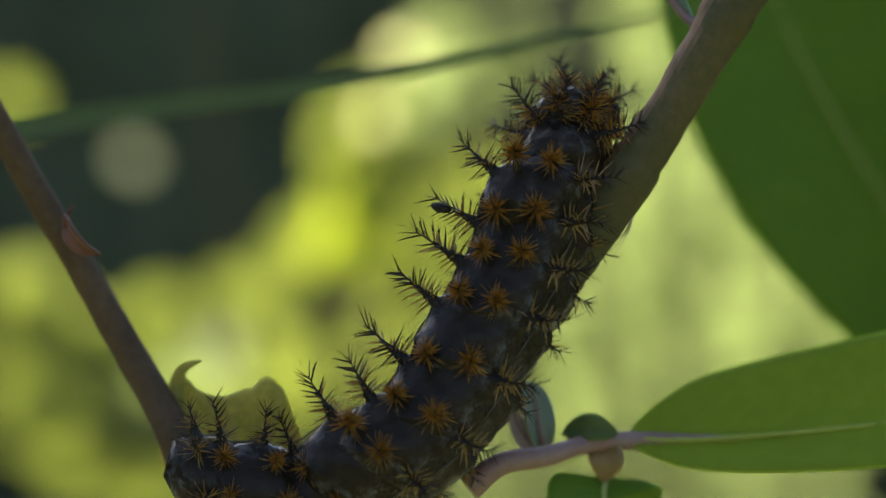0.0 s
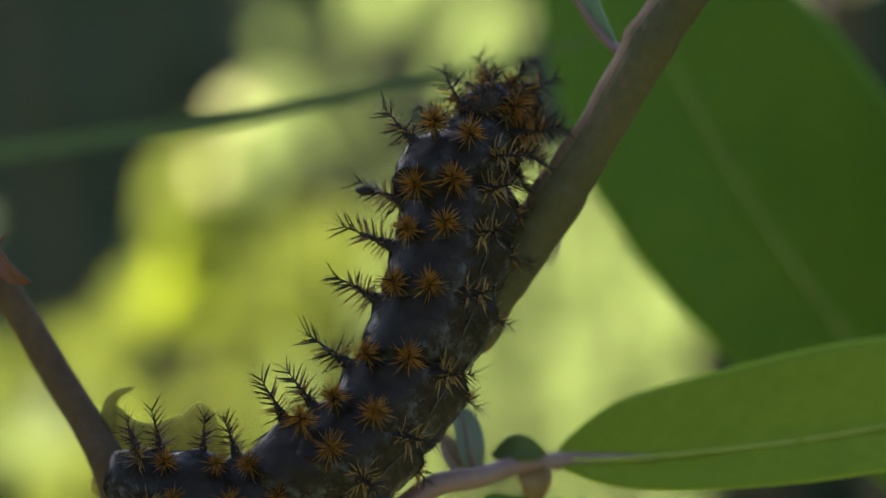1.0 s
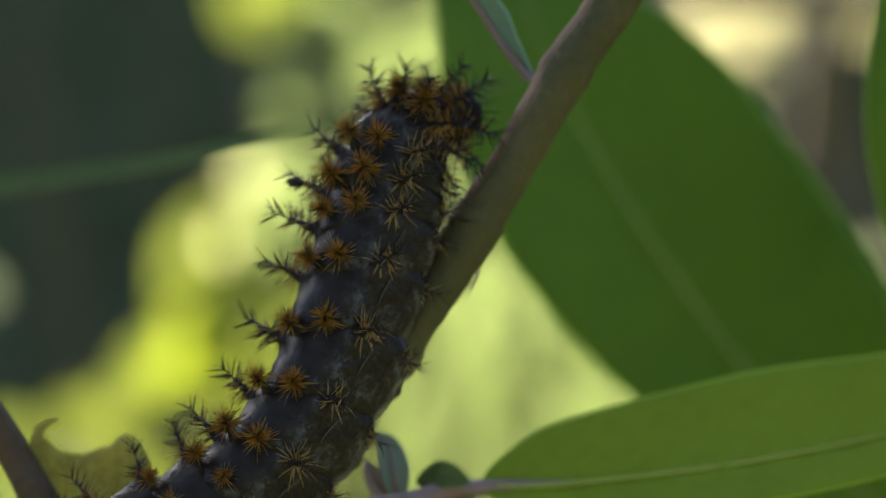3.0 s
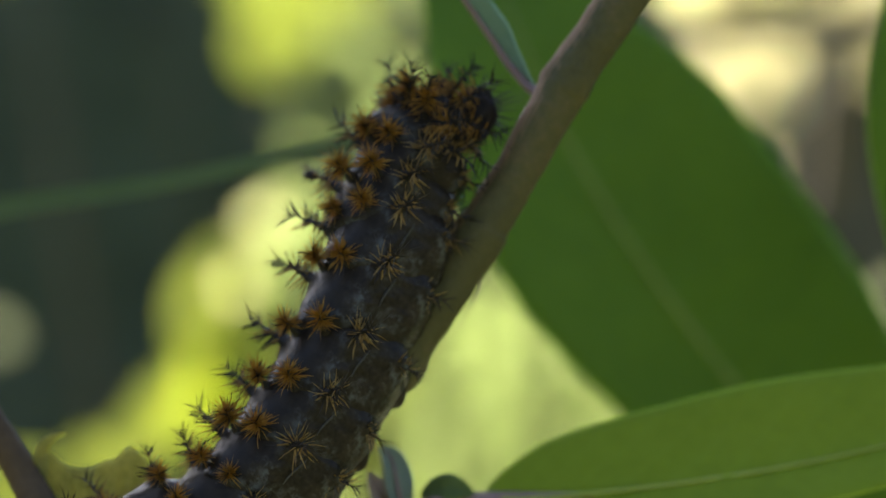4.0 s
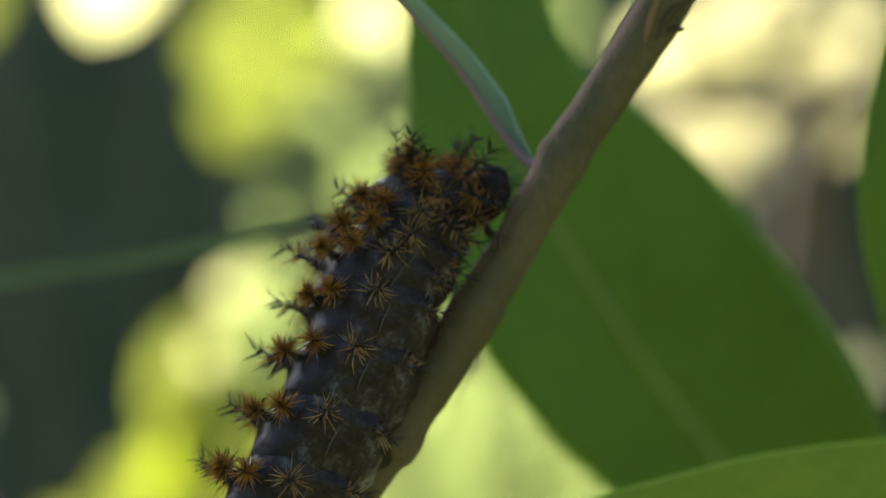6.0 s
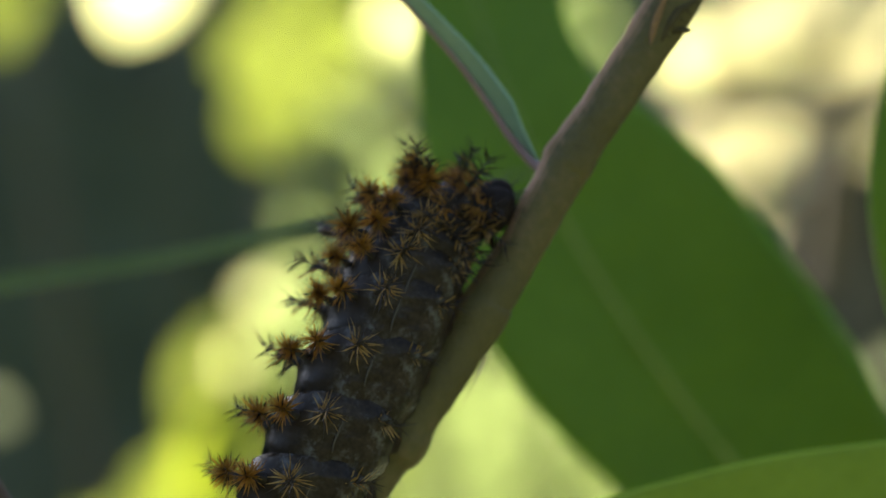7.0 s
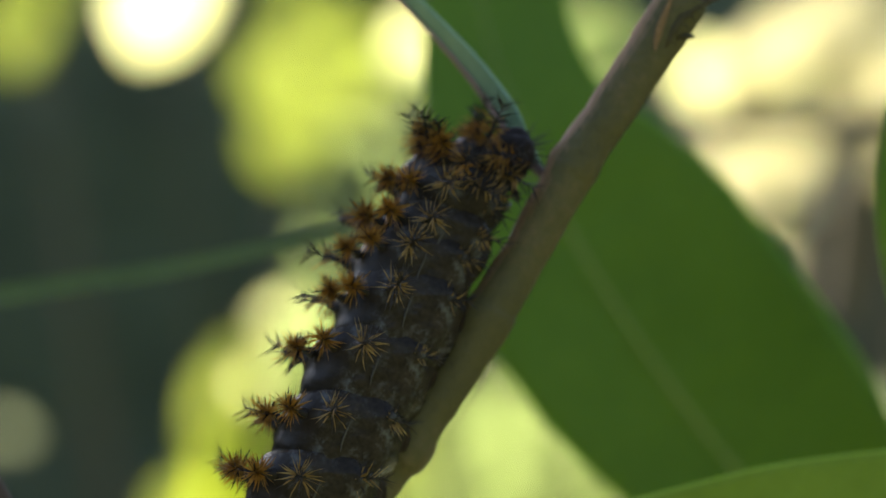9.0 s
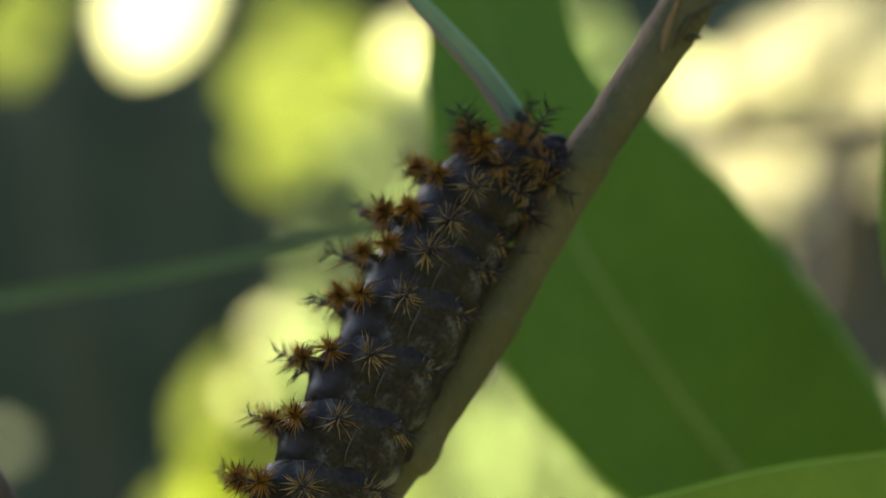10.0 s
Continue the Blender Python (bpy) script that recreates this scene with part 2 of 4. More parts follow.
def spline(points, steps):
    """Points (of any size) joined by a smooth curve that passes through them."""
    pts = [np.array(p, float) for p in points]
    pts = [2 * pts[0] - pts[1], *pts, 2 * pts[-1] - pts[-2]]
    out = []
    for i in range(1, len(pts) - 2):
        a, b, c, d = pts[i - 1:i + 3]
        for k in range(steps):
            t = k / steps
            out.append(0.5 * (2 * b + (c - a) * t + (2 * a - 5 * b + 4 * c - d) * t * t + (3 * b - a - 3 * c + d) * t ** 3))
    return np.array(out + [pts[-2]])


def tube(bm, points, sides=14, rough=0.0, mat=0, cap=True):
    """A round tube along (x, y, z, radius), all in metres."""
    rings = []
    pts = [Vector(p[:3]) for p in points]
    up = Vector((0.13, 0.92, 0.21))
    for i, p in enumerate(pts):
        t = (pts[min(i + 1, len(pts) - 1)] - pts[max(i - 1, 0)]).normalized()
        u = t.cross(up).normalized()
        v = u.cross(t)
        ring = []
        for k in range(sides):
            a = 2 * math.pi * k / sides
            d = u * math.cos(a) + v * math.sin(a)
            r = points[i][3]
            if rough:
                r *= 1 + rough * noise.noise((p + d * r) * 700) + 0.5 * rough * noise.noise((p + d * r) * 2500)
            ring.append(bm.verts.new(p + d * r))
        rings.append(ring)
    for a, b in zip(rings, rings[1:]):
        for k in range(sides):
            f = bm.faces.new((a[k], a[(k + 1) % sides], b[(k + 1) % sides], b[k]))
            f.material_index = mat
    if cap:
        bm.faces.new(rings[0][::-1]).material_index = mat
        bm.faces.new(rings[-1]).material_index = mat


def needle(bm, base, tip, r, mat, sides=4):
    axis = (tip - base).normalized()
    u = axis.orthogonal().normalized()
    v = axis.cross(u)
    ring = [bm.verts.new(base + (u * math.cos(2 * math.pi * k / sides) + v * math.sin(2 * math.pi * k / sides)) * r) for k in range(sides)]
    top = bm.verts.new(tip)
    for k in range(sides):
        bm.faces.new((ring[k], ring[(k + 1) % sides], top)).material_index = mat


def stem_mesh(points, steps=10, sides=18, rough=0.05):
    """points: millimetres and radius in millimetres."""
    bm = bmesh.new()
    tube(bm, [(*mm(p[:3]), p[3] / 1000) for p in spline(points, steps)], sides, rough)
    return bm


def blade(rib, left, right, facing, fold=0.25, thick=0.22, wave=0.15, along=36, across=8, shape=0.8, nibble=None, profile=None):
    """A leaf blade round the curve rib (millimetres); left, right: its half widths; facing: the way its upper side looks;
    fold: how far the halves rise from the rib. nibble(u, v) gives the share of the width that is left."""
    line = spline(rib, 12)
    n = len(line) - 1
    facing = Vector(facing).normalized()
    bm = bmesh.new()
    uv = bm.loops.layers.uv.new("UVMap")
    sheets = []
    coords = {}
    for side in (1, -1):
        grid = []
        for i in range(along + 1):
            u = i / along
            f = u * n
            k = min(int(f), n - 1)
            p = Vector(line[k] + (line[k + 1] - line[k]) * (f - k))
            t = Vector(line[min(k + 2, n)] - line[max(k - 1, 0)]).normalized()
            s = t.cross(facing).normalized()
            up = s.cross(t).normalized()
            w = max(math.sin(math.pi * min(max(u, 0.0), 1.0) ** shape), 0.0) ** 0.75
            if profile:
                w = profile(u)
            row = []
            for j in range(-across, across + 1):
                v = j / across
                half = (right if v > 0 else left) * w
                if nibble:
                    half *= nibble(u, v)
                lift = fold * abs(v) ** 1.3 * half + wave * half * 0.2 * noise.noise(Vector((u * 5, v * 1.2, left)))
                lift -= 0.03 * half * (1 - abs(v)) * math.cos(u * 90)
                edge = min(1.0, 4 * (1 - abs(v)) + 0.25)
                q = p + s * (v * half) + up * (lift + side * thick * 0.5 * edge)
                vert = bm.verts.new(mm(q))
                coords[vert] = (u, v)
                row.append(vert)
            grid.append(row)
        sheets.append(grid)
    w = 2 * across
    for side, grid in zip((1, -1), sheets):
        for i in range(along):
            for j in range(w):
                q = (grid[i][j], grid[i][j + 1], grid[i + 1][j + 1], grid[i + 1][j])
                bm.faces.new(q if side > 0 else q[::-1])
    a, b = sheets
    for i in range(along):
        bm.faces.new((a[i][0], a[i + 1][0], b[i + 1][0], b[i][0]))
        bm.faces.new((a[i + 1][w], a[i][w], b[i][w], b[i + 1][w]))
    for face in bm.faces:
        for loop in face.loops:
            loop[uv].uv = coords[loop.vert]
    bmesh.ops.recalc_face_normals(bm, faces=bm.faces[:])
    return bm


def leaf(name, rib, left, right, facing, mat, parent, label="", rib_mat=None, rib_size=0.3, **more):
    ob = part(name, blade(rib, left, right, facing, **more), mat, parent, label)
    if rib_size:
        line = spline(rib, 8)
        push = Vector(facing).normalized() * 0.17
        pts = [(*(Vector(p) + push), rib_size * (1.15 - 0.95 * i / (len(line) - 1))) for i, p in enumerate(line)]
        bm = bmesh.new()
        tube(bm, [(*mm(p[:3]), p[3] / 1000) for p in pts], 8)
        part("midrib", bm, rib_mat or MIDRIB, ob)
    return ob


# ---- ground and distance ----


def ground():
    bm = bmesh.new()
    bmesh.ops.create_grid(bm, x_segments=120, y_segments=120, size=60)
    for v in bm.verts:
        r = v.co.xy.length
        v.co.z = -0.02 + min(r / 40, 1) * 0.3 * noise.noise(v.co * 0.3) + 0.015 * noise.noise(v.co * 3)
    return tagged(part("ground", bm, SOIL), "rough grassy earth with bare brown patches", "ground", kind="structure")


def backdrop():
    """A thick dark hedge all round the clearing; its unseen half is added to dim skylight."""
    bm = bmesh.new()
    rows = []
    count, up, over = 180, 22, 6
    for i in range(count):
        a = 2 * math.pi * i / count
        c = Vector((math.sin(a), math.cos(a), 0))
        top = 1.4 + 0.15 * noise.noise(c * 9)
        row = []
        for j in range(2 * up + over):
            if j < up:
                z, r = -0.1 + top * j / up, 3.2 + 0.3 * (j / up) ** 3
            elif j < up + over:
                f = (j - up + 0.5) / over
                z, r = -0.1 + top + 0.12 * math.sin(math.pi * f), 3.5 + 0.6 * f
            else:
                f = (2 * up + over - 1 - j) / (up - 1)
                z, r = -0.1 + top * f, 4.3 - 0.2 * f
            r += 0.25 * noise.noise(c * 4 + Vector((0, 0, z * 1.4))) + 0.12 * noise.noise(c * 15 + Vector((0, 0, z * 5)))
            row.append(bm.verts.new((r * math.sin(a), r * math.cos(a), z)))
        rows.append(row)
    for a, b in zip(rows, rows[1:] + rows[:1]):
        for j in range(len(a) - 1):
            bm.faces.new((a[j], b[j], b[j + 1], a[j + 1]))
    return tagged(part("backdrop", bm, HEDGE), "dark shaded hedge far off round the clearing", "hedge", kind="structure")


def hedge_leaves(hedge):
    """The outermost leaves of the hedge, too far off to tell apart."""
    rng = random.Random(17)
    faces = hedge.data.polygons
    verts, quads = [], []
    for k in range(16000):
        f = faces[rng.randrange(len(faces))]
        d = (Vector(f.normal) + Vector((rng.uniform(-1, 1), rng.uniform(-1, 1), rng.uniform(-0.6, 1)))).normalized()
        u = d.orthogonal().normalized()
        v = d.cross(u)
        turn, size = rng.uniform(0, 6.28), rng.uniform(0.03, 0.06)
        u, v = u * math.cos(turn) + v * math.sin(turn), v * math.cos(turn) - u * math.sin(turn)
        p = f.center + Vector((rng.uniform(-0.05, 0.05), rng.uniform(-0.05, 0.05), rng.uniform(-0.03, 0.03))) + f.normal * rng.uniform(0.0, 0.04)
        n = len(verts)
        verts += [p - u * size, p + v * size * 0.4 + d * 0.006, p + u * size, p - v * size * 0.4 + d * 0.006]
        quads.append((n, n + 1, n + 2, n + 3))
    me = bpy.data.meshes.new("hedge_leaves")
    me.from_pydata(verts, [], quads)
    me.materials.append(HEDGE)
    ob = new("hedge_leaves", me)
    tagged(ob, "dark green leaves of the far hedge in shade", "leaves", kind="stuff")


ground()
hedge_leaves(backdrop())

# ---- the plant that the caterpillar climbs ----


def host_plant():
    fork = (-13.6, 0.0, -26.7)
    plant = empty("milkweed_plant", (fork[0] / 1000 + 0.01, 0.004, 0))
    tagged(plant, "leafy green plant with brown forked stems in shade", "plant")
    down = [(fork[0] + 10, 4, -600, 3.2), (fork[0] + 16, 3, -400, 2.6), (fork[0] + 8, 1, -150, 2.3), (fork[0] + 3, 0, -60, 2.1), (*fork, 1.9)]
    part("root_stem", stem_mesh(down, 10), STEM_DARK, plant)
    main = [(*(-13.6, 0.0, -26.7), 1.7), (*(-10.6, 0.0, -20.7), 1.5), (*(-8.4, 0.0, -16.8), 1.42), (*(-6.7, 0.0, -13.9), 1.38), (*(-5.0, 0.0, -11.2), 1.36), (*(-3.4, 0.0, -8.5), 1.4),
            (*(-2.5, 0.0, -7.5), 1.62), (*(-1.9, 0.0, -6.4), 1.5), (*(-0.7, 0.0, -4.8), 1.36), (*(0.7, 0.0, -2.7), 1.35), (*(2.0, 0.0, -0.6), 1.45), (*(2.4, 0.0, 0.1), 1.34), (*(3.8, 0.0, 2.4), 1.22),
            (*(5.95, 0.0, 6.3), 1.32), (*(6.5, 0.0, 7.3), 1.42), (*(7.2, 0.0, 8.4), 1.32), (*(8.4, 0.0, 10.1), 1.3), (*(10.35, 0.0, 13.1), 1.32), (*(11.8, 0.0, 15.3), 1.36), (*(12.5, 0.0, 16.5), 1.36)]
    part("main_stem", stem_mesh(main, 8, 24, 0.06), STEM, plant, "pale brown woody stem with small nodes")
    side = [(*(-37.1, 3.0, 10.2), 0.72), (*(-31.9, 3.0, 1.2), 0.76), (*(-29.0, 3.0, -3.7), 0.79), (*(-27.0, 3.0, -6.9), 0.82), (*(-24.4, 2.0, -10.8), 0.86), (*(-22.5, 1.0, -13.5), 0.9),
            (*(-21.3, 0.0, -15.4), 1.0), (*(-20.1, 0.0, -17.8), 1.2), (*(-16.6, 0.0, -23.1), 1.4), (*(-13.6, 0.0, -26.7), 1.7)]
    part("side_stem", stem_mesh(side, 8, 20, 0.05), STEM_DARK, plant, "dark reddish brown side stem")
    # the scar of a fallen leaf: a curled reddish flap and a thin spike
    leaf("leaf_scar", [(-27.4, 0.5, -3.9), (-26.9, -0.2, -4.6), (-26.2, -0.6, -5.3), (-25.4, -0.4, -5.7)], 0.85, 0.65, (-0.5, -0.8, -0.4), SCAR, plant, "torn reddish brown leaf scar", rib_size=0, fold=0.5, shape=0.6, along=16, across=4)
    bm = bmesh.new()
    tube(bm, [(*mm(p[:3]), p[3] / 1000) for p in spline([(*(-27.4, 0.3, -4.4), 0.22), (*(-27.3, 0.2, -3.7), 0.14), (*(-26.8, 0.1, -3.1), 0.02)], 5)], 6)
    part("scar_spike", bm, SCAR, plant)
    return plant


plant = host_plant()


def host_leaves():
    # the broad leaf on its pink petiole
    petiole = [(*(-5.9, -1, -17.2), 0.7), (*(-4.31, -0.5, -15.97), 0.62), (*(-1.91, 0.5, -15.6), 0.55), (*(0.23, 2.5, -15.22), 0.5), (*(2.41, 4, -15.21), 0.5), (4.79, 4.1, -15.11, 0.36), (8.32, 4, -14.88, 0.12)]
    part("petiole", stem_mesh(petiole, 8, 14, 0.05), PINK, plant, "pink petiole")
    leaf("leaf", [(2.1, 4, -15.21), (6.76, 4, -15.07), (16.09, 4.5, -13.95), (24.62, 6, -12.44), (35.27, 7, -10.03), (47.34, 10, -8.14)], 5.3, 2.9, (0.1, -0.75, 0.65), LEAF_PALE, plant,
         "long green leaf with a pale midrib", fold=0.15, wave=0.3, shape=0.92, rib_mat=PALE_RIB, rib_size=0.15)
    # the narrow young leaf at the upper node
    leaf("leaf", [(5.7, 0.9, 6.8), (4.8, 1.8, 7.3), (3.6, 2.4, 8.7), (2.4, 2.8, 10.5), (0.6, 3.2, 13.0), (-2.4, 3.8, 16.4), (-6.3, 5.0, 20.7)], 0.3, 1.75, (-0.35, -0.75, -0.5), LEAF_BLUE, plant,
         "narrow folded leaf with a blue-green underside", rib_mat=PINK, rib_size=0.3, fold=0.2, profile=lambda u: min(1.0, max(0.02, (u - 0.12) * 3.0)) ** 0.8 * math.cos(u * 1.5) ** 0.4)
    # small leaves and buds on the petiole
    leaf("leaf", [(-2.12, 3, -16.01), (-2.53, 3, -14.47), (-2.84, 3.6, -13.04), (-3.45, 4, -12.22)], 0.85, 0.95, (0.5, -0.8, 0.2), LEAF_YOUNG, plant, "small folded young leaf", rib_mat=PINK, rib_size=0.16, fold=0.4)
    leaf("leaf", [(-2.02, 3, -16.01), (-3.25, 2.7, -14.98), (-4.06, 3, -13.55)], 0.7, 0.8, (0.3, -0.8, 0.4), PETAL, plant, "small pinkish young leaf", rib_mat=PINK, rib_size=0.12, fold=0.3)
    leaf("leaf", [(-1.1, 3, -14.88), (0.23, 2.4, -14.47), (1.66, 3, -14.78)], 0.85, 0.65, (0, -0.85, 0.4), LEAF_BUD, plant, "small rounded grey-green young leaf", rib_size=0.08, fold=0.3, thick=0.5, shape=0.95)
    leaf("bract", [(0.85, 3.3, -15.39), (1.15, 2.7, -16.21), (1.05, 3, -17.33)], 0.95, 0.95, (0.1, -0.9, 0.2), BRACT, plant, "pale brown bract under the petiole", rib_size=0, fold=0.3, shape=0.7, along=14, across=4)
    leaf("leaf", [(1.15, 3.4, -17.23), (1.15, 2.5, -18.36), (2.1, 3.5, -20.68), (3.64, 5, -23.35)], 3.1, 3.1, (0, -0.8, 0.55), LEAF, plant, "broad green leaf below the petiole", rib_size=0.15, shape=0.6)
    # the torn leaf at the side stem

    def chewed(u, v):
        return 1 + (0.05 * noise.noise(Vector((u * 22, 0, 0))) + 0.03 * noise.noise(Vector((u * 60, 3, 0))) if v < 0 else 0)

    def torn(u):
        return float(np.interp(u, (0, 0.05, 0.17, 0.22, 0.28, 0.38, 0.54, 0.70, 0.78, 0.86, 0.92, 1), (0.6, 0.78, 0.80, 0.76, 0.70, 0.63, 0.60, 0.74, 0.90, 0.80, 0.55, 0.2)))

    leaf("torn_leaf", [(-22.4, 1.5, -15.9), (-20.6, 1.2, -16.0), (-18.3, 1.2, -16.1), (-15.0, 1.5, -16.5)], 4.7, 1.5, (0.1, -0.95, 0.2), LEAF_TORN, plant,
         "torn yellow-green leaf with chewed edge", rib_size=0.15, fold=0.1, nibble=chewed, profile=torn, along=70)
    leaf("torn_leaf", [(-20.7, 1.1, -15.5), (-21.5, 1.1, -14.0), (-21.5, 1.1, -12.5), (-21.1, 1.1, -11.7), (-20.2, 1.1, -11.3)], 0.6, 0.5, (0.1, -0.95, 0.2), LEAF_TORN, plant,
         "curled horn of a torn leaf", rib_size=0, fold=0.1, profile=lambda u: (1 - u) ** 0.6 + 0.01, along=30, across=4)


host_leaves()


def stub_fibres():
    a = (12.6, 0.0, 16.4)
    bm = bmesh.new()
    for k in range(16):
        r = random.uniform(-0.8, 0.8), random.uniform(-0.8, 0.8)
        out = random.uniform(0.4, 1.6)
        tube(bm, [(*mm(p[:3]), p[3]) for p in spline([(a[0] + r[0] - 0.4, r[1], a[2] - 0.4 - r[0] * 0.6, 0.00012), (a[0] + r[0] * 1.2 + 0.3, r[1], a[2] + 0.3 - r[0], 0.0001),
                                                       (a[0] + r[0] * 1.6 + out, r[1] * 1.4, a[2] + 0.2 + random.uniform(-0.6, 0.6), 0.00003)], 4)], 5)
    part("broken_end", bm, STEM_DARK, plant, "frayed broken stem end")
    bm = bmesh.new()
    tube(bm, [(*mm(p[:3]), p[3] / 1000) for p in spline([(11.3, -1.1, 13.5, 0.1), (11.7, -1.2, 14.25, 0.24), (12.15, -1.2, 15.0, 0.26), (12.7, -1.0, 15.5, 0.22), (13.5, -0.8, 15.95, 0.12), (14.2, -0.7, 16.1, 0.04)], 7)], 9, 0.3)
    for k in range(5):
        x, z = 11.5 + 0.4 * k, 13.9 + 0.42 * k
        needle(bm, mm((x, -1.25, z)), mm((x + random.uniform(0.2, 0.6), -1.3, z + random.uniform(-0.5, 0.1))), 0.0001, 0)
    tube(bm, [(*mm(p[:3]), p[3] / 1000) for p in spline([(11.9, -0.9, 14.05, 0.2), (12.45, -0.85, 14.15, 0.22), (12.9, -0.8, 14.1, 0.08)], 5)], 8, 0.3)
    part("split_bark", bm, CRACK, plant, "dark split strip of bark")
    leaf("bark_flap", [(10.75, -1.42, 13.3), (10.95, -1.46, 14.3), (11.35, -1.46, 15.4), (11.8, -1.4, 16.5)], 0.2, 0.2, (0.1, -1, 0), BARK_FLAP, plant, "orange-brown strip of peeled bark", rib_size=0, fold=-0.2, thick=0.12, along=16, across=4)
    bm = bmesh.new()
    b = (2.3, 0.0, -2.4)
    for k in range(3):
        tube(bm, [(*mm(p[:3]), p[3]) for p in spline([(b[0] - 0.1, 0.2 * k, b[2], 0.00005), (b[0] - 0.45 - 0.1 * k, 0.2 * k - 0.3, b[2] - 1.5, 0.000035), (b[0] - 1.7 - 0.3 * k, -0.3, b[2] - 3.6 + 0.5 * k, 0.000012)], 6)], 5)
    part("fibre", bm, FIBRE, plant, "pale loose fibre")


stub_fibres()

# ---- the neighbouring plant behind, with broad leaves ----


def neighbours():
    foot = (44.8, 45.0, -42.5)
    ob = empty("broad_leaved_plant", (foot[0] / 1000 + 0.01, 0.05, 0))
    tagged(ob, "broad-leaved green plant swaying behind the stem in shade", "plant", group="broad-leaved plants")
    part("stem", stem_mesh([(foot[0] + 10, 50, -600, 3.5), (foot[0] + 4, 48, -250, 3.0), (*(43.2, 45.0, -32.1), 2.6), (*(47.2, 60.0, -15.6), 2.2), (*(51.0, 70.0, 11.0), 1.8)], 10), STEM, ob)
    leaf("leaf", [(42.8, 45.0, -32.3), (33.0, 42.0, -24.4), (23.9, 39.0, -16.4), (18.5, 38.0, -10.2), (12.9, 37.0, -2.8), (7.9, 37.0, 5.2), (4.5, 38.0, 12.8), (1.8, 42.0, 21.3), (-0.2, 48.0, 35.1)], 9.2, 11.2, (-0.1, -0.9, 0.35), LEAF, ob,
         "broad dark green leaf with a faint midrib", fold=0.08, thick=0.3, rib_mat=FAINT_RIB, rib_size=0.3, shape=0.8,
         nibble=lambda u, v: float(np.interp(u, (0, 0.4, 0.6, 0.69, 0.75, 0.82, 0.875, 0.94, 1), (1, 1.05, 1.08, 1.0, 0.8, 0.9, 1.26, 2.0, 2.5))) if v > 0 else float(np.interp(u, (0, 0.22, 0.32, 0.42, 0.52, 0.6, 1), (0.5, 0.6, 0.70, 0.83, 0.98, 1.05, 1.07))))
    side = empty("broad_leaved_plant", (foot[0] / 1000 + 0.03, 0.02, 0))
    tagged(side, "tall broad-leaved green plant beside the stem in shade", "plant", group="broad-leaved plants")
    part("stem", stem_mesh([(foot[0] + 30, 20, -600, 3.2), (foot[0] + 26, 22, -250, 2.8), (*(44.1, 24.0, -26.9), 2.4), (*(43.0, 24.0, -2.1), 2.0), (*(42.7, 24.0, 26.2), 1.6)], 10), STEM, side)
    leaf("leaf", [(43.4, 24.0, -16.2), (36.6, 22.0, -9.1), (31.6, 20.0, 3.1), (30.5, 20.0, 13.1), (31.7, 22.0, 27.6)], 5.4, 5.4, (-0.35, -0.85, 0.2), LEAF, side, "broad dark green leaf", fold=0.15, shape=0.85, rib_size=0.3)
    return ob


swaying = neighbours()


def grass():
    ob = empty("grass_tuft", (-0.05, 0.06, 0))
    tagged(ob, "dark green grass blades in shade", "grass")
    leaf("blade", [(-50, 62, -610), (-58, 58, -300), (-66, 40, -60), (-56.0, 31.0, -7.0), (-42.0, 30.0, -1.6), (-28.0, 30.0, 1.0), (-18.5, 30.0, 2.5), (-9.0, 30.0, 4.6), (1.5, 30.0, 7.2), (8.0, 30.0, 9.0)], 0.9, 0.9, (-0.1, -0.8, 0.5), GRASS, ob,
         "bent dark grass blade", fold=0.3, shape=0.6, along=60, rib_size=0)
    for k in range(9):
        a = 2.4 * k
        x, y, h = -50 + 12 * math.cos(a), 62 + 12 * math.sin(a), random.uniform(220, 420)
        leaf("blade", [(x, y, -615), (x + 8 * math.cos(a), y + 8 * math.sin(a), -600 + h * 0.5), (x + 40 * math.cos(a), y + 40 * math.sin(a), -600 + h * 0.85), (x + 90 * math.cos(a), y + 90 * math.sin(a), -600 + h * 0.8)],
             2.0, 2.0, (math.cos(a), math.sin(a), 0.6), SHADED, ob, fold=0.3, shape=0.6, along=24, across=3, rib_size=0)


grass()

# ---- shrubs behind ----


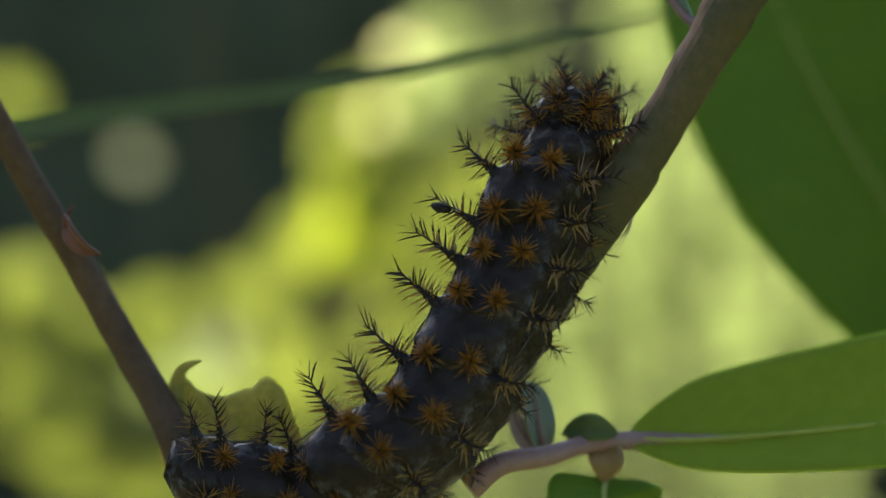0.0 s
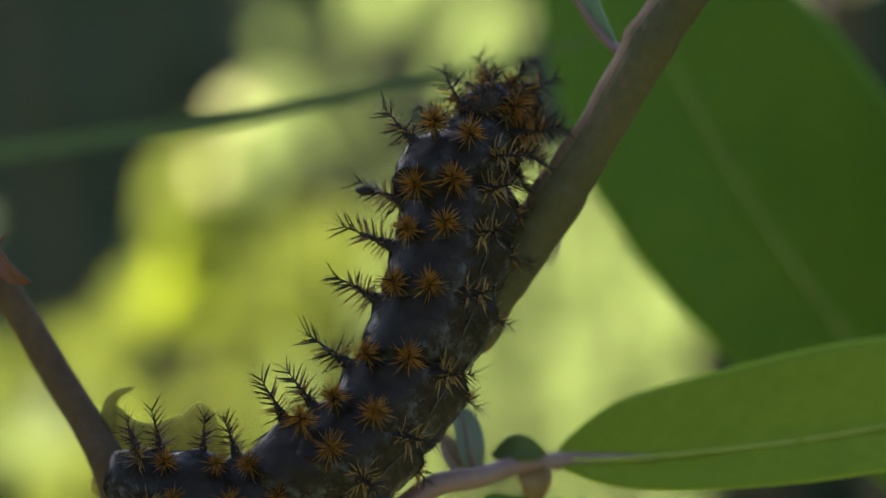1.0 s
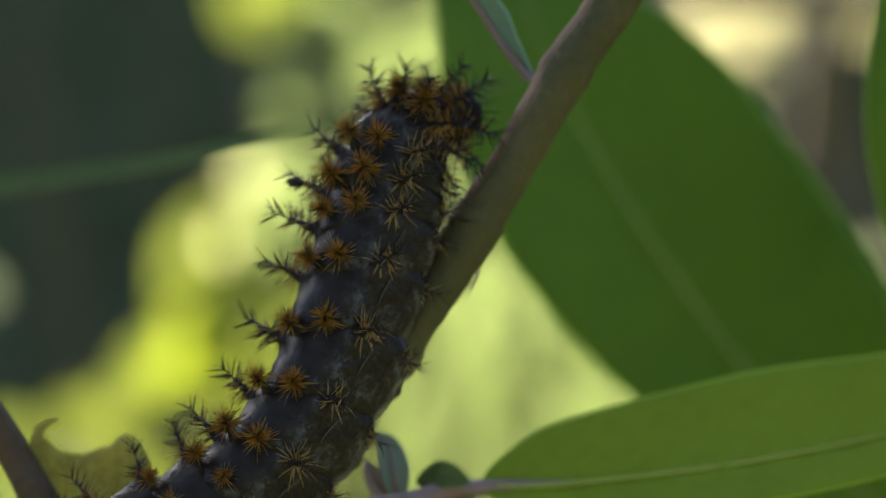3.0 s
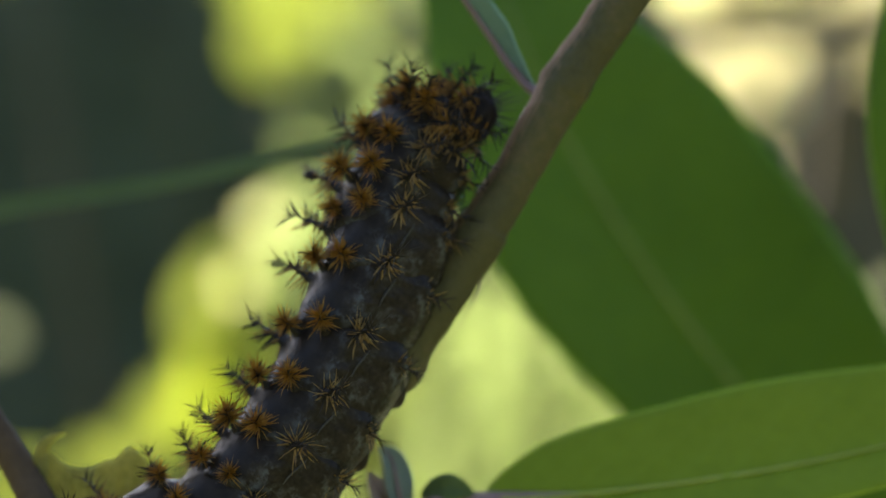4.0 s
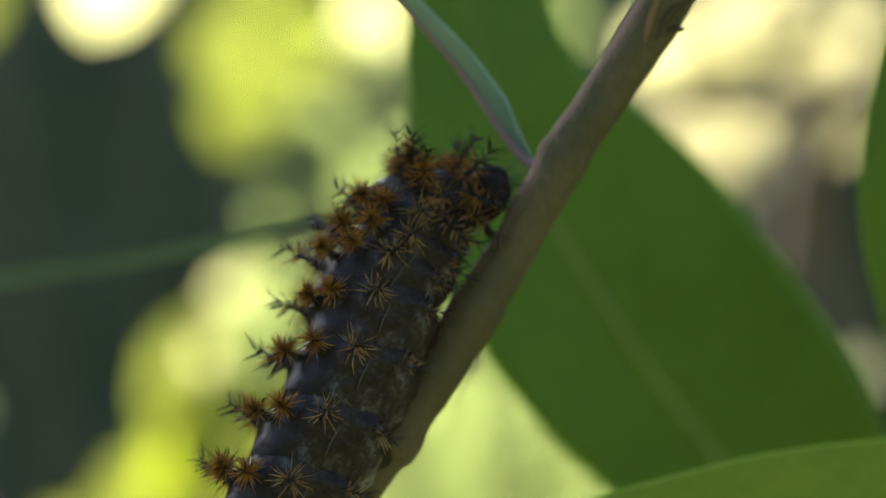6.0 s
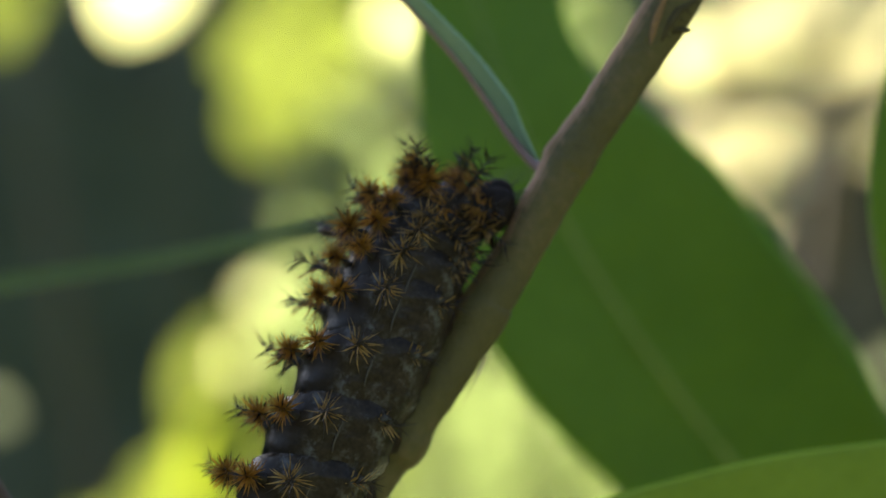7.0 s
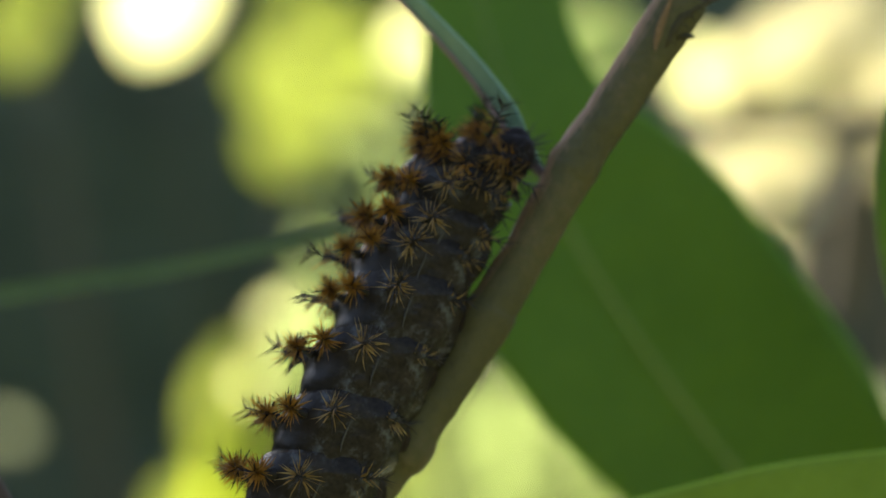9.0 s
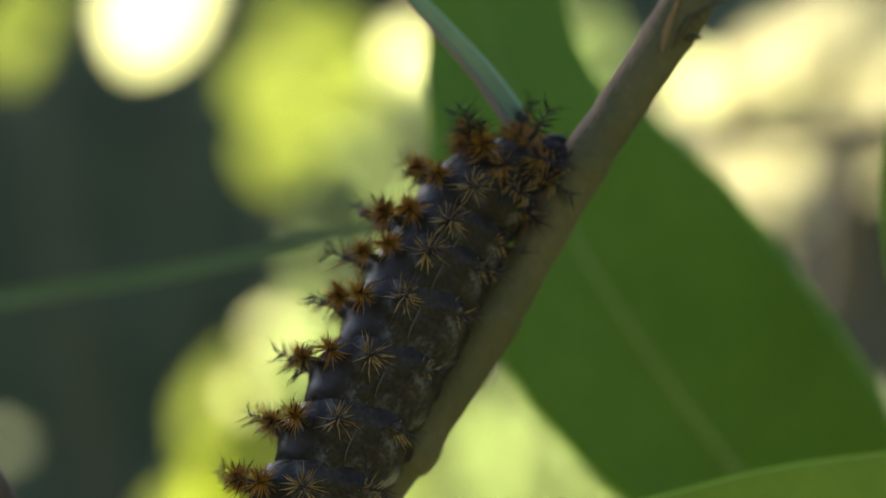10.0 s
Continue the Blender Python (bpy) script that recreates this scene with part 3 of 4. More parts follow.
def shrub(name, label, foot, clumps, mat, size, seed, category="shrub"):
    """A shrub of thin twigs; each clump is (place, radius, count)."""
    rng = random.Random(seed)
    ob = empty(name, foot)
    tagged(ob, label, category)
    meshes = []
    for k in range(4):
        bm = blade([(0, 0, 0), (size * 0.35, rng.uniform(-2, 2), 1), (size * 0.7, 0, rng.uniform(-2, 1)), (size, 0, -3)], size * 0.33, size * 0.33, (0, 0, 1), 0.2, 0.4, 0.6, 10, 3, 0.85)
        for v in bm.verts:
            v.co.z -= HEIGHT
        me = bpy.data.meshes.new("leaf")
        bm.to_mesh(me)
        bm.free()
        me.materials.append(mat)
        for p in me.polygons:
            p.use_smooth = True
        meshes.append(me)
    for place, radius, count, *swell in clumps:
        c = mm(place)
        f = Vector(foot)
        twig = bmesh.new()
        thin = 0.35 if count < 2 else 1
        mid = f.lerp(c, 0.55) + Vector((rng.uniform(-0.03, 0.03), rng.uniform(0.0, 0.08), 0.03))
        tube(twig, [(*p[:3], p[3]) for p in spline([(*f, 0.005 * thin), (*mid, 0.003 * thin), (*(c + Vector((0, 0.03, -0.01))), 0.0012 * thin)], 6)], 8)
        part("twig", twig, TWIG, ob)
        for k in range(count):
            d = Vector((rng.gauss(0, 1), rng.gauss(0, 1.5), rng.gauss(0, 1))) * (radius / 1600)
            d -= TO_SUN * (d.dot(TO_SUN) * 0.7)
            lf = new("leaf", meshes[k % 4])
            face = (TO_SUN + Vector((rng.uniform(-0.4, 0.5), rng.uniform(0.1, 1.1), rng.uniform(-0.5, 0.2)))).normalized()
            turn = face.to_track_quat("Z", "X").to_matrix().to_4x4() @ Matrix.Rotation(rng.uniform(0, 6.28), 4, "Z")
            lf.parent = ob
            lf.matrix_parent_inverse = ob.matrix_world.inverted()
            lf.matrix_basis = Matrix.Translation(c + d) @ turn @ Matrix.Scale(rng.uniform(0.75, 1.25) * (swell[0] if swell else 1), 4) @ Matrix.Translation((-size / 2000, 0, 0))
    return ob


def drift(corner, nx, nz, step, sparse, seed):
    """Single leaves strewn over a slope that looks at the sun."""
    rng = random.Random(seed)
    out = []
    for a in range(nx):
        for b in range(nz):
            if rng.random() > sparse:
                dx, dz = (a + rng.uniform(-0.3, 0.3)) * step, (b + rng.uniform(-0.3, 0.3)) * step
                out.append(((corner[0] + dx, corner[1] + 0.83 * dz, corner[2] - dz), 3, 1))
    return out


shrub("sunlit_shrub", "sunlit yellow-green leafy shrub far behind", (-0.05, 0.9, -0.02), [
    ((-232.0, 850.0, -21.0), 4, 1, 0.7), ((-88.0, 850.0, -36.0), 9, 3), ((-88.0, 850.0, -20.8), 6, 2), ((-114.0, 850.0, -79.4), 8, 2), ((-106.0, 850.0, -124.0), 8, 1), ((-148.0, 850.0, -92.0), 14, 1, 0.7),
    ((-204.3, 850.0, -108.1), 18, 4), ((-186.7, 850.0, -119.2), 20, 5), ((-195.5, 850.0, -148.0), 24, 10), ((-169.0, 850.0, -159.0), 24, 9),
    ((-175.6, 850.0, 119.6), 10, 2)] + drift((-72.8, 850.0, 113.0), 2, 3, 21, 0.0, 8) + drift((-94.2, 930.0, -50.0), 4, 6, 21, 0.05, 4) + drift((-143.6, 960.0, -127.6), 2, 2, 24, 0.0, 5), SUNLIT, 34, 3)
shrub("pale_shrub", "leaves coloured pale for bright sunlit spots far behind", (0.0, 0.95, -0.02), [
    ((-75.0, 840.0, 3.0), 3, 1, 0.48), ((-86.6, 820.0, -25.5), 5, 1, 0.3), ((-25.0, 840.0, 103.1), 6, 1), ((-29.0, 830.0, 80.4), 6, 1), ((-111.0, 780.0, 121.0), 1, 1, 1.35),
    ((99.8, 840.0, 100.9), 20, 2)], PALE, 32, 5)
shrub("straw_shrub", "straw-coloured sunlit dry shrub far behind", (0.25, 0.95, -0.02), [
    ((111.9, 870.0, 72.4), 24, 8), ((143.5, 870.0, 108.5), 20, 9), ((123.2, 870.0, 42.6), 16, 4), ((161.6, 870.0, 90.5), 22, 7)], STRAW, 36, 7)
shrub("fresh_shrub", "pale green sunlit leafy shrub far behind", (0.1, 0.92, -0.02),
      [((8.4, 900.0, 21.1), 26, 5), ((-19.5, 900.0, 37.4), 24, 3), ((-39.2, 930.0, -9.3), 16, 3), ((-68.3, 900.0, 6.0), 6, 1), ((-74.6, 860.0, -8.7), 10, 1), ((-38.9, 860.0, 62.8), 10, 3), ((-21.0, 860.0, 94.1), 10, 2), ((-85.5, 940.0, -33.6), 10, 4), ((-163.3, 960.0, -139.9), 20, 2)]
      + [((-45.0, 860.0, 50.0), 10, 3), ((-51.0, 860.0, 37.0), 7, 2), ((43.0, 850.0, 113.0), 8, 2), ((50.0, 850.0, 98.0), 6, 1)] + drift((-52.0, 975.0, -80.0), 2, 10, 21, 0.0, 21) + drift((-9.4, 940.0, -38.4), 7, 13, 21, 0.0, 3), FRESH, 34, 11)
shrub("bright_shrub", "yellow-green leaves coloured brighter to glow in full sun", (-0.1, 0.88, -0.02), [((-85.0, 815.0, -52.0), 10, 6), ((-92.0, 825.0, -68.0), 9, 2)], BRIGHT_LEAF, 30, 19)
shrub("withered_shrub", "grey-green withered leaves far behind", (-0.15, 0.9, -0.02), [((-178.2, 840.0, -42.5), 1, 1, 0.55), ((-141.0, 840.0, -112.0), 4, 1, 0.6), ((169.9, 840.0, -28.2), 3, 1, 0.5)], WITHERED, 32, 13)


def bare_branch():
    """A thin dead branch across the sunlit leaves."""
    ob = empty("bare_branch", (0.42, 0.42, -0.02))
    tagged(ob, "thin dark bare branch rising from the ground", "branch")
    bm = bmesh.new()
    tube(bm, [(*mm(p[:3]), p[3] / 1000) for p in spline([(420, 420, -630, 6), (330, 330, -200, 5), (140, 220, 10, 3), (75.0, 200, 25.5, 2.2), (55.6, 200.0, 25.9, 1.9), (37.8, 200.0, 25.7, 1.6), (28.1, 200.0, 24.5, 1.2), (19.1, 200.0, 21.5, 0.6)], 10)], 10, 0.05)
    part("limb", bm, TWIG, ob)
    # thick upright piece added to stand in for a patch of shade
    bm = bmesh.new()
    tube(bm, [(*mm(p[:3]), p[3] / 1000) for p in spline([(*(83.5, 400.0, 41.5), 3.0), (*(82.0, 410.0, 25.8), 4.5), (*(81.6, 420.0, 12.6), 4.0), (*(78.0, 430.0, -4.9), 2.5)], 10)], 10, 0.05)
    part("twig", bm, TWIG, ob)


bare_branch()
# never in view: added along the sun's direction to keep sun off the stem
shrub("shade_shrub", "unseen leafy shrub overhead added to shade the stem", (-0.45, 0.45, -0.02), [
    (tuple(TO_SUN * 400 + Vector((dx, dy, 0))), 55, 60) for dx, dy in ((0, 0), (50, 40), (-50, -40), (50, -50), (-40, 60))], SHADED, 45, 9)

# ---- the caterpillar ----
# where the middle of each ring is at those seconds, in millimetres
SECONDS = (0, 0.5, 1, 1.5, 2, 2.5, 4, 4.5, 5, 5.5, 7, 7.5, 8, 8.5, 9, 9.5, 10)
BODY = {}
BODY["head"] = (0.42, 3.80, 1.76), (0.38, 3.45, 2.47), (0.33, 3.11, 3.48), (0.51, 2.69, 4.03), (0.75, 2.23, 4.62), (1.09, 1.73, 5.08), (2.45, 0.20, 5.99), (2.89, 0.20, 6.05), (3.28, 0.20, 6.11), (3.31, 0.20, 6.02), (3.25, 0.20, 5.07), (3.18, 0.20, 6.26), (3.20, 0.20, 7.31), (3.14, 0.20, 8.23), (4.00, 0.20, 8.22), (4.80, 0.20, 8.07), (5.67, 0.20, 7.80)
BODY["T1"] = (-0.66, 1.70, 2.28), (-1.22, 1.48, 2.93), (-0.82, 1.26, 3.96), (-0.14, 1.08, 4.44), (0.07, 0.91, 4.54), (-0.14, 0.77, 4.93), (0.90, 0.00, 5.78), (1.19, 0.00, 5.88), (1.43, 0.00, 5.99), (1.49, 0.00, 5.92), (1.51, 0.00, 5.03), (1.48, 0.00, 6.12), (1.52, 0.00, 7.07), (1.50, 0.00, 7.90), (2.42, 0.00, 8.03), (3.26, 0.00, 8.02), (4.18, 0.00, 7.89)
BODY["T2"] = (-1.05, 0.30, 1.11), (-1.69, 0.24, 1.75), (-1.42, 0.18, 2.70), (-0.92, 0.12, 3.22), (-0.93, 0.06, 3.51), (-1.34, 0.00, 4.25), (-0.57, -0.40, 5.35), (-0.45, -0.40, 5.49), (-0.35, -0.40, 5.61), (-0.32, -0.40, 5.55), (-0.20, -0.40, 4.72), (-0.23, -0.40, 5.68), (-0.21, -0.40, 6.48), (-0.24, -0.40, 7.17), (0.67, -0.40, 7.33), (1.53, -0.40, 7.37), (2.45, -0.40, 7.27)
BODY["T3"] = (-2.37, -1.80, -0.60), (-3.20, -1.68, 0.28), (-3.06, -1.56, 1.80), (-2.33, -1.44, 1.96), (-2.34, -1.32, 2.11), (-2.87, -1.20, 2.76), (-1.38, -0.60, 4.37), (-1.37, -0.60, 4.61), (-1.26, -0.60, 4.86), (-1.25, -0.60, 4.94), (-0.94, -0.60, 4.60), (-0.82, -0.60, 5.46), (-0.68, -0.60, 6.15), (-0.56, -0.60, 6.74), (-0.02, -0.60, 6.85), (0.51, -0.60, 6.86), (1.14, -0.60, 6.70)
BODY["A1"] = (-2.90, -2.10, -2.55), (-3.49, -1.98, -1.39), (-3.43, -1.86, 0.02), (-2.82, -1.74, 0.04), (-2.99, -1.62, 0.22), (-3.26, -1.50, 1.36), (-2.48, -0.90, 2.59), (-2.35, -0.90, 2.92), (-2.23, -0.90, 2.94), (-2.09, -0.90, 3.26), (-1.72, -0.90, 3.65), (-1.61, -0.90, 4.15), (-1.50, -0.90, 4.48), (-1.40, -0.90, 4.72), (-1.04, -0.90, 4.88), (-0.71, -0.90, 4.94), (-0.39, -0.90, 4.85)
BODY["A2"] = (-3.53, -2.60, -4.73), (-3.75, -2.48, -3.48), (-3.81, -2.36, -2.22), (-3.15, -2.24, -2.40), (-3.33, -2.12, -2.08), (-3.67, -2.00, -0.28), (-2.89, -1.40, 0.74), (-2.94, -1.40, 0.99), (-3.24, -1.40, 1.04), (-3.27, -1.40, 2.27), (-2.53, -1.40, 2.48), (-2.64, -1.40, 3.29), (-2.58, -1.40, 3.36), (-2.30, -1.40, 3.15), (-2.16, -1.40, 3.41), (-1.93, -1.40, 3.29), (-1.58, -1.40, 3.11)
BODY["A3"] = (-4.64, -3.20, -6.96), (-4.29, -3.08, -5.99), (-4.46, -2.96, -5.09), (-3.96, -2.84, -5.10), (-4.15, -2.72, -4.43), (-4.29, -2.60, -2.62), (-3.80, -2.00, -1.95), (-3.78, -2.00, -1.75), (-4.08, -2.00, -1.09), (-4.00, -2.00, 0.28), (-3.32, -2.00, 0.75), (-3.14, -2.00, 1.16), (-3.12, -2.00, 1.17), (-3.08, -2.00, 1.06), (-2.91, -2.00, 1.25), (-2.92, -2.00, 0.98), (-2.80, -2.00, 0.79)
BODY["A4"] = (-6.03, -3.80, -9.96), (-5.43, -3.68, -9.54), (-5.68, -3.56, -8.80), (-5.05, -3.44, -8.37), (-5.42, -3.32, -7.35), (-4.89, -3.20, -5.96), (-5.06, -2.60, -5.45), (-5.02, -2.60, -4.66), (-5.48, -2.60, -3.50), (-4.87, -2.60, -2.46), (-4.58, -2.60, -1.92), (-4.42, -2.60, -1.62), (-4.40, -2.60, -1.63), (-4.49, -2.60, -1.70), (-4.43, -2.60, -1.55), (-4.53, -2.60, -1.81), (-4.48, -2.60, -2.11)
BODY["A5"] = (-7.67, -4.40, -12.61), (-7.69, -4.28, -12.78), (-7.39, -4.16, -11.69), (-6.93, -4.04, -10.79), (-7.07, -3.92, -10.42), (-6.40, -3.80, -9.47), (-6.57, -3.20, -8.42), (-6.74, -3.20, -7.34), (-6.88, -3.20, -6.48), (-6.24, -3.20, -5.66), (-6.17, -3.20, -5.25), (-5.96, -3.20, -4.99), (-5.93, -3.20, -5.01), (-6.02, -3.20, -4.99), (-5.96, -3.20, -4.90), (-6.06, -3.20, -5.14), (-6.08, -3.20, -5.32)
BODY["A6"] = (-9.44, -5.00, -13.74), (-9.47, -4.88, -13.69), (-8.84, -4.76, -12.88), (-8.71, -4.64, -12.43), (-8.39, -4.52, -12.54), (-8.13, -4.40, -12.42), (-8.02, -3.80, -10.73), (-8.39, -3.80, -9.75), (-8.02, -3.80, -9.21), (-7.76, -3.80, -8.61), (-7.66, -3.80, -8.27), (-7.45, -3.80, -7.93), (-7.43, -3.80, -7.96), (-7.45, -3.80, -8.03), (-7.35, -3.80, -7.78), (-7.51, -3.80, -7.98), (-7.56, -3.80, -8.29)
BODY["A7"] = (-11.62, -4.00, -16.28), (-11.57, -4.00, -15.72), (-11.52, -4.00, -15.36), (-11.68, -4.00, -15.44), (-10.92, -4.30, -14.77), (-10.11, -4.60, -14.00), (-9.67, -4.00, -13.19), (-9.34, -3.84, -12.34), (-9.19, -3.68, -11.92), (-9.13, -3.68, -11.58), (-9.14, -3.68, -11.27), (-9.07, -3.68, -11.14), (-9.05, -3.68, -11.16), (-9.08, -3.68, -11.31), (-9.01, -3.68, -11.13), (-8.99, -3.68, -11.08), (-9.05, -3.68, -11.22)
BODY["A8"] = (-14.17, -4.00, -16.96), (-14.14, -4.00, -16.55), (-14.09, -4.00, -16.09), (-14.22, -4.00, -16.16), (-13.48, -4.22, -15.86), (-12.71, -4.45, -15.53), (-12.26, -3.85, -14.66), (-11.25, -3.60, -14.55), (-10.37, -3.36, -14.66), (-10.41, -3.36, -14.41), (-10.64, -3.36, -14.29), (-10.60, -3.36, -14.14), (-10.57, -3.36, -14.16), (-10.58, -3.36, -14.30), (-10.52, -3.36, -14.13), (-10.51, -3.36, -14.07), (-10.54, -3.36, -14.19)
BODY["A9"] = (-16.83, -4.00, -16.87), (-16.79, -4.00, -16.55), (-16.74, -4.00, -16.08), (-16.85, -4.00, -16.30), (-16.09, -4.15, -16.64), (-15.31, -4.30, -16.98), (-14.86, -3.70, -16.09), (-13.13, -3.37, -16.65), (-11.53, -3.04, -17.35), (-11.66, -3.04, -17.17), (-12.12, -3.04, -17.26), (-12.08, -3.04, -17.11), (-12.05, -3.04, -17.12), (-12.05, -3.04, -17.24), (-12.00, -3.04, -17.06), (-11.99, -3.04, -17.00), (-12.00, -3.04, -17.10)
RINGS = list(BODY)
# the body rolls over to its side as it climbs, and its back lags behind its feet
TURNS = (0, 1, 2.5, 4, 5, 7, 8.5, 10)
ROLL = (-19, -26, -38, -48, -51, -55, -55, -55)
LAG = (-10, -10, -9, -8, -2, 16, 16, 16)
SHEAR = 3
SKEW = 17
BEHIND = 1.35
SLIM = 0.88
FLAT = 0.72
FRONT_LAG = {"T1": -10, "T2": -5, "T3": 8}
RADIUS = {"head": 1.5, "T1": 1.6, "T2": 2.1, "T3": 2.55, "A1": 2.75, "A2": 2.85, "A3": 2.9, "A4": 2.95, "A5": 2.95, "A6": 2.95, "A7": 2.9, "A8": 2.8, "A9": 2.5}
LENGTH = {"head": 2.2, "T1": 2.6, "T2": 2.9, "T3": 3.1, "A1": 3.8, "A2": 4.2, "A3": 4.5, "A4": 4.6, "A5": 4.3, "A6": 4.1, "A7": 4.0, "A8": 4.0, "A9": 3.5}


def centre(name, t):
    return Vector([float(np.interp(t, SECONDS, [p[i] for p in BODY[name]])) for i in range(3)])


def ring_pose(name, t):
    """The pose of a ring: x runs to the head, z to the back's midline."""
    n = RINGS.index(name)
    forward = (centre(RINGS[max(n - 1, 0)], t) - centre(RINGS[min(n + 1, len(RINGS) - 1)], t)).normalized()
    roll = radians(float(np.interp(t, TURNS, ROLL)))
    lag = float(np.interp(t, TURNS, LAG)) - SHEAR + FRONT_LAG.get(name, 0)
    toward = Vector((0, -1, 0))
    toward = (toward - forward * toward.dot(forward)).normalized()
    sideways = forward.cross(toward)
    up = toward * math.cos(roll) + sideways * math.sin(roll)
    m = Matrix((forward, up.cross(forward), up)).transposed().to_4x4()
    return Matrix.Translation(mm(centre(name, t) - forward * BEHIND * RADIUS[name] / 2.95)) @ m @ pose(0, 0, 0, 0, 35 if name == "head" else -lag, 0)


def slanted(x, y, z):
    """A place on a ring, in millimetres: its plane is askew to the body, and it is flatter above than below."""
    z *= FLAT if z > 0 else 1
    return Vector((x - math.tan(radians(SHEAR)) * z - math.tan(radians(SKEW)) * y * SLIM, y * SLIM, z)) / 1000


def ring_mesh(radius, length, seed):
    """One ring of the body, with the spines' row at x = 0: smooth behind it, tucked under the ring ahead in front of it."""
    bm = bmesh.new()
    rows, sides = 30, 56
    front, grid = min(1.3, 0.36 * radius + 0.15), []
    for i in range(rows + 1):
        x = front - length * i / rows
        tuck = min(max((x - 0.1) / (front - 0.1), 0), 1)
        tail = min(max((front - length * 0.55 - x) / (length * 0.45), 0), 1)
        r = radius * (1 - 0.17 * tuck ** 1.5 - 0.15 * tail ** 2.0)
        row = []
        for k in range(sides):
            h = 2 * math.pi * k / sides
            y, z = math.sin(h), math.cos(h)
            side = min(max((abs((h + math.pi) % (2 * math.pi) - math.pi) - 0.75) / 0.35, 0), 1)
            # shallow rings of folds on the back, uneven swellings and pits on the flanks, a bulge above the legs
            q = 1 + 0.006 * (1 - side) * math.cos(x * 4.2 + 0.5)
            q += 0.018 * noise.noise(Vector((x, y * 2.5, z * 2.5 + seed))) + side * 0.045 * noise.noise(Vector((x * 1.5, y * 4, z * 4 + seed)))
            q += side * 0.022 * noise.noise(Vector((x * 3.5, y * 9, z * 9 + seed)))
            q += 0.04 * math.exp(-((abs(h - math.pi) - 1.05) / 0.25) ** 2) + 0.6 * max(0.0, -z - 0.05) ** 1.1
            # the cone that each spine of the flank grows out of
            for a in (55, -55, 118, -118):
                d = abs((h - radians(a) + math.pi) % (2 * math.pi) - math.pi) * radius
                q += 0.11 * math.exp(-(d / 0.55) ** 2 - ((x + 0.1) / 0.75) ** 2)
            row.append(bm.verts.new(slanted(x, y * r * q, z * r * q)))
        grid.append(row)
    for a, b in zip(grid, grid[1:]):
        for k in range(sides):
            bm.faces.new((a[k], a[(k + 1) % sides], b[(k + 1) % sides], b[k]))
    for ring, x in ((grid[0], front + radius * 0.25), (grid[-1], front - length - radius * 0.35)):
        top = bm.verts.new(slanted(x, 0, 0))
        for k in range(sides):
            bm.faces.new((ring[k], ring[(k + 1) % sides], top))
    bmesh.ops.recalc_face_normals(bm, faces=bm.faces[:])
    return bm


def scolus_mesh(name, length, thick, orange, count, size, lean, seed, foot=0.34, bristle=None, tips=0.0, bare=5, stout=0.056, sides=10):
    """A branched spine along z: a dark tapered stalk out of whose skin grow needles, golden with dark tips up to the share orange of its height."""
    rng = random.Random(seed)
    bm = bmesh.new()
    unit = 0.001
    rings = 16
    bend = rng.uniform(-0.15, 0.15), rng.uniform(-0.15, 0.15)
    grid = []
    for i in range(rings + 1):
        f = i / rings
        r = (foot * (1 - f) ** 3 + thick * (1 - 0.8 * f)) * unit
        z = (-0.35 + (length + 0.35) * f) * unit
        grid.append([bm.verts.new((bend[0] * f * f * unit + r * math.cos(2 * math.pi * (k + 0.5 * i) / sides), bend[1] * f * f * unit + r * math.sin(2 * math.pi * (k + 0.5 * i) / sides), z)) for k in range(sides)])
    cells = [(i, k) for i in range(bare, rings) for k in range(sides)]
    # the foot is bushy, the upper stalk almost bare
    cells.sort(key=lambda c: rng.random() * (0.35 + (c[0] - bare) / (rings - bare)))
    grown = set(cells[:count])
    for i in range(rings):
        for k in range(sides):
            quad = (grid[i][k], grid[i][(k + 1) % sides], grid[i + 1][(k + 1) % sides], grid[i + 1][k])
            f = max(0.0, (i - bare) / (rings - bare))
            if (i, k) not in grown:
                bm.faces.new(quad)
                continue
            tint = 1 if f < orange + rng.uniform(-0.2, 0.2) and rng.random() < 0.85 else 0
            golden = tint if rng.random() < tips else 0
            mid = sum((v.co for v in quad), Vector()) / 4
            a = 2 * math.pi * (k + 0.5 + 0.5 * i) / sides + rng.uniform(-0.3, 0.3)
            tilt = radians(lean[0] + (lean[1] - lean[0]) * f + rng.uniform(-9, 9))
            d = Vector((math.sin(tilt) * math.cos(a), math.sin(tilt) * math.sin(a), math.cos(tilt)))
            span = size * rng.uniform(0.65, 1.15) * unit
            sag = Vector((rng.uniform(-1, 1), rng.uniform(-1, 1), rng.uniform(-0.5, 1))) * span * 0.06
            tip = bm.verts.new(mid + d * span)
            reach = max((v.co - mid).length for v in quad)
            inner = [bm.verts.new(mid + (v.co - mid) * min(1.0, stout * unit / reach) + d * 0.05 * unit) for v in quad]
            upper = [bm.verts.new(mid + (v.co - mid) * min(1.0, stout * 0.6 * unit / reach) + d * span * 0.55 + sag) for v in quad]
            for n in range(4):
                o = (n + 1) % 4
                bm.faces.new((quad[n], quad[o], inner[o], inner[n]))
                bm.faces.new((inner[n], inner[o], upper[o], upper[n])).material_index = tint
                bm.faces.new((upper[n], upper[o], tip)).material_index = golden
    bm.faces.new(grid[0][::-1])
    bm.faces.new(grid[-1])
    me = bpy.data.meshes.new(name)
    bm.to_mesh(me)
    bm.free()
    me.materials.append(SPINE)
    me.materials.append(bristle or BRISTLE)
    return me


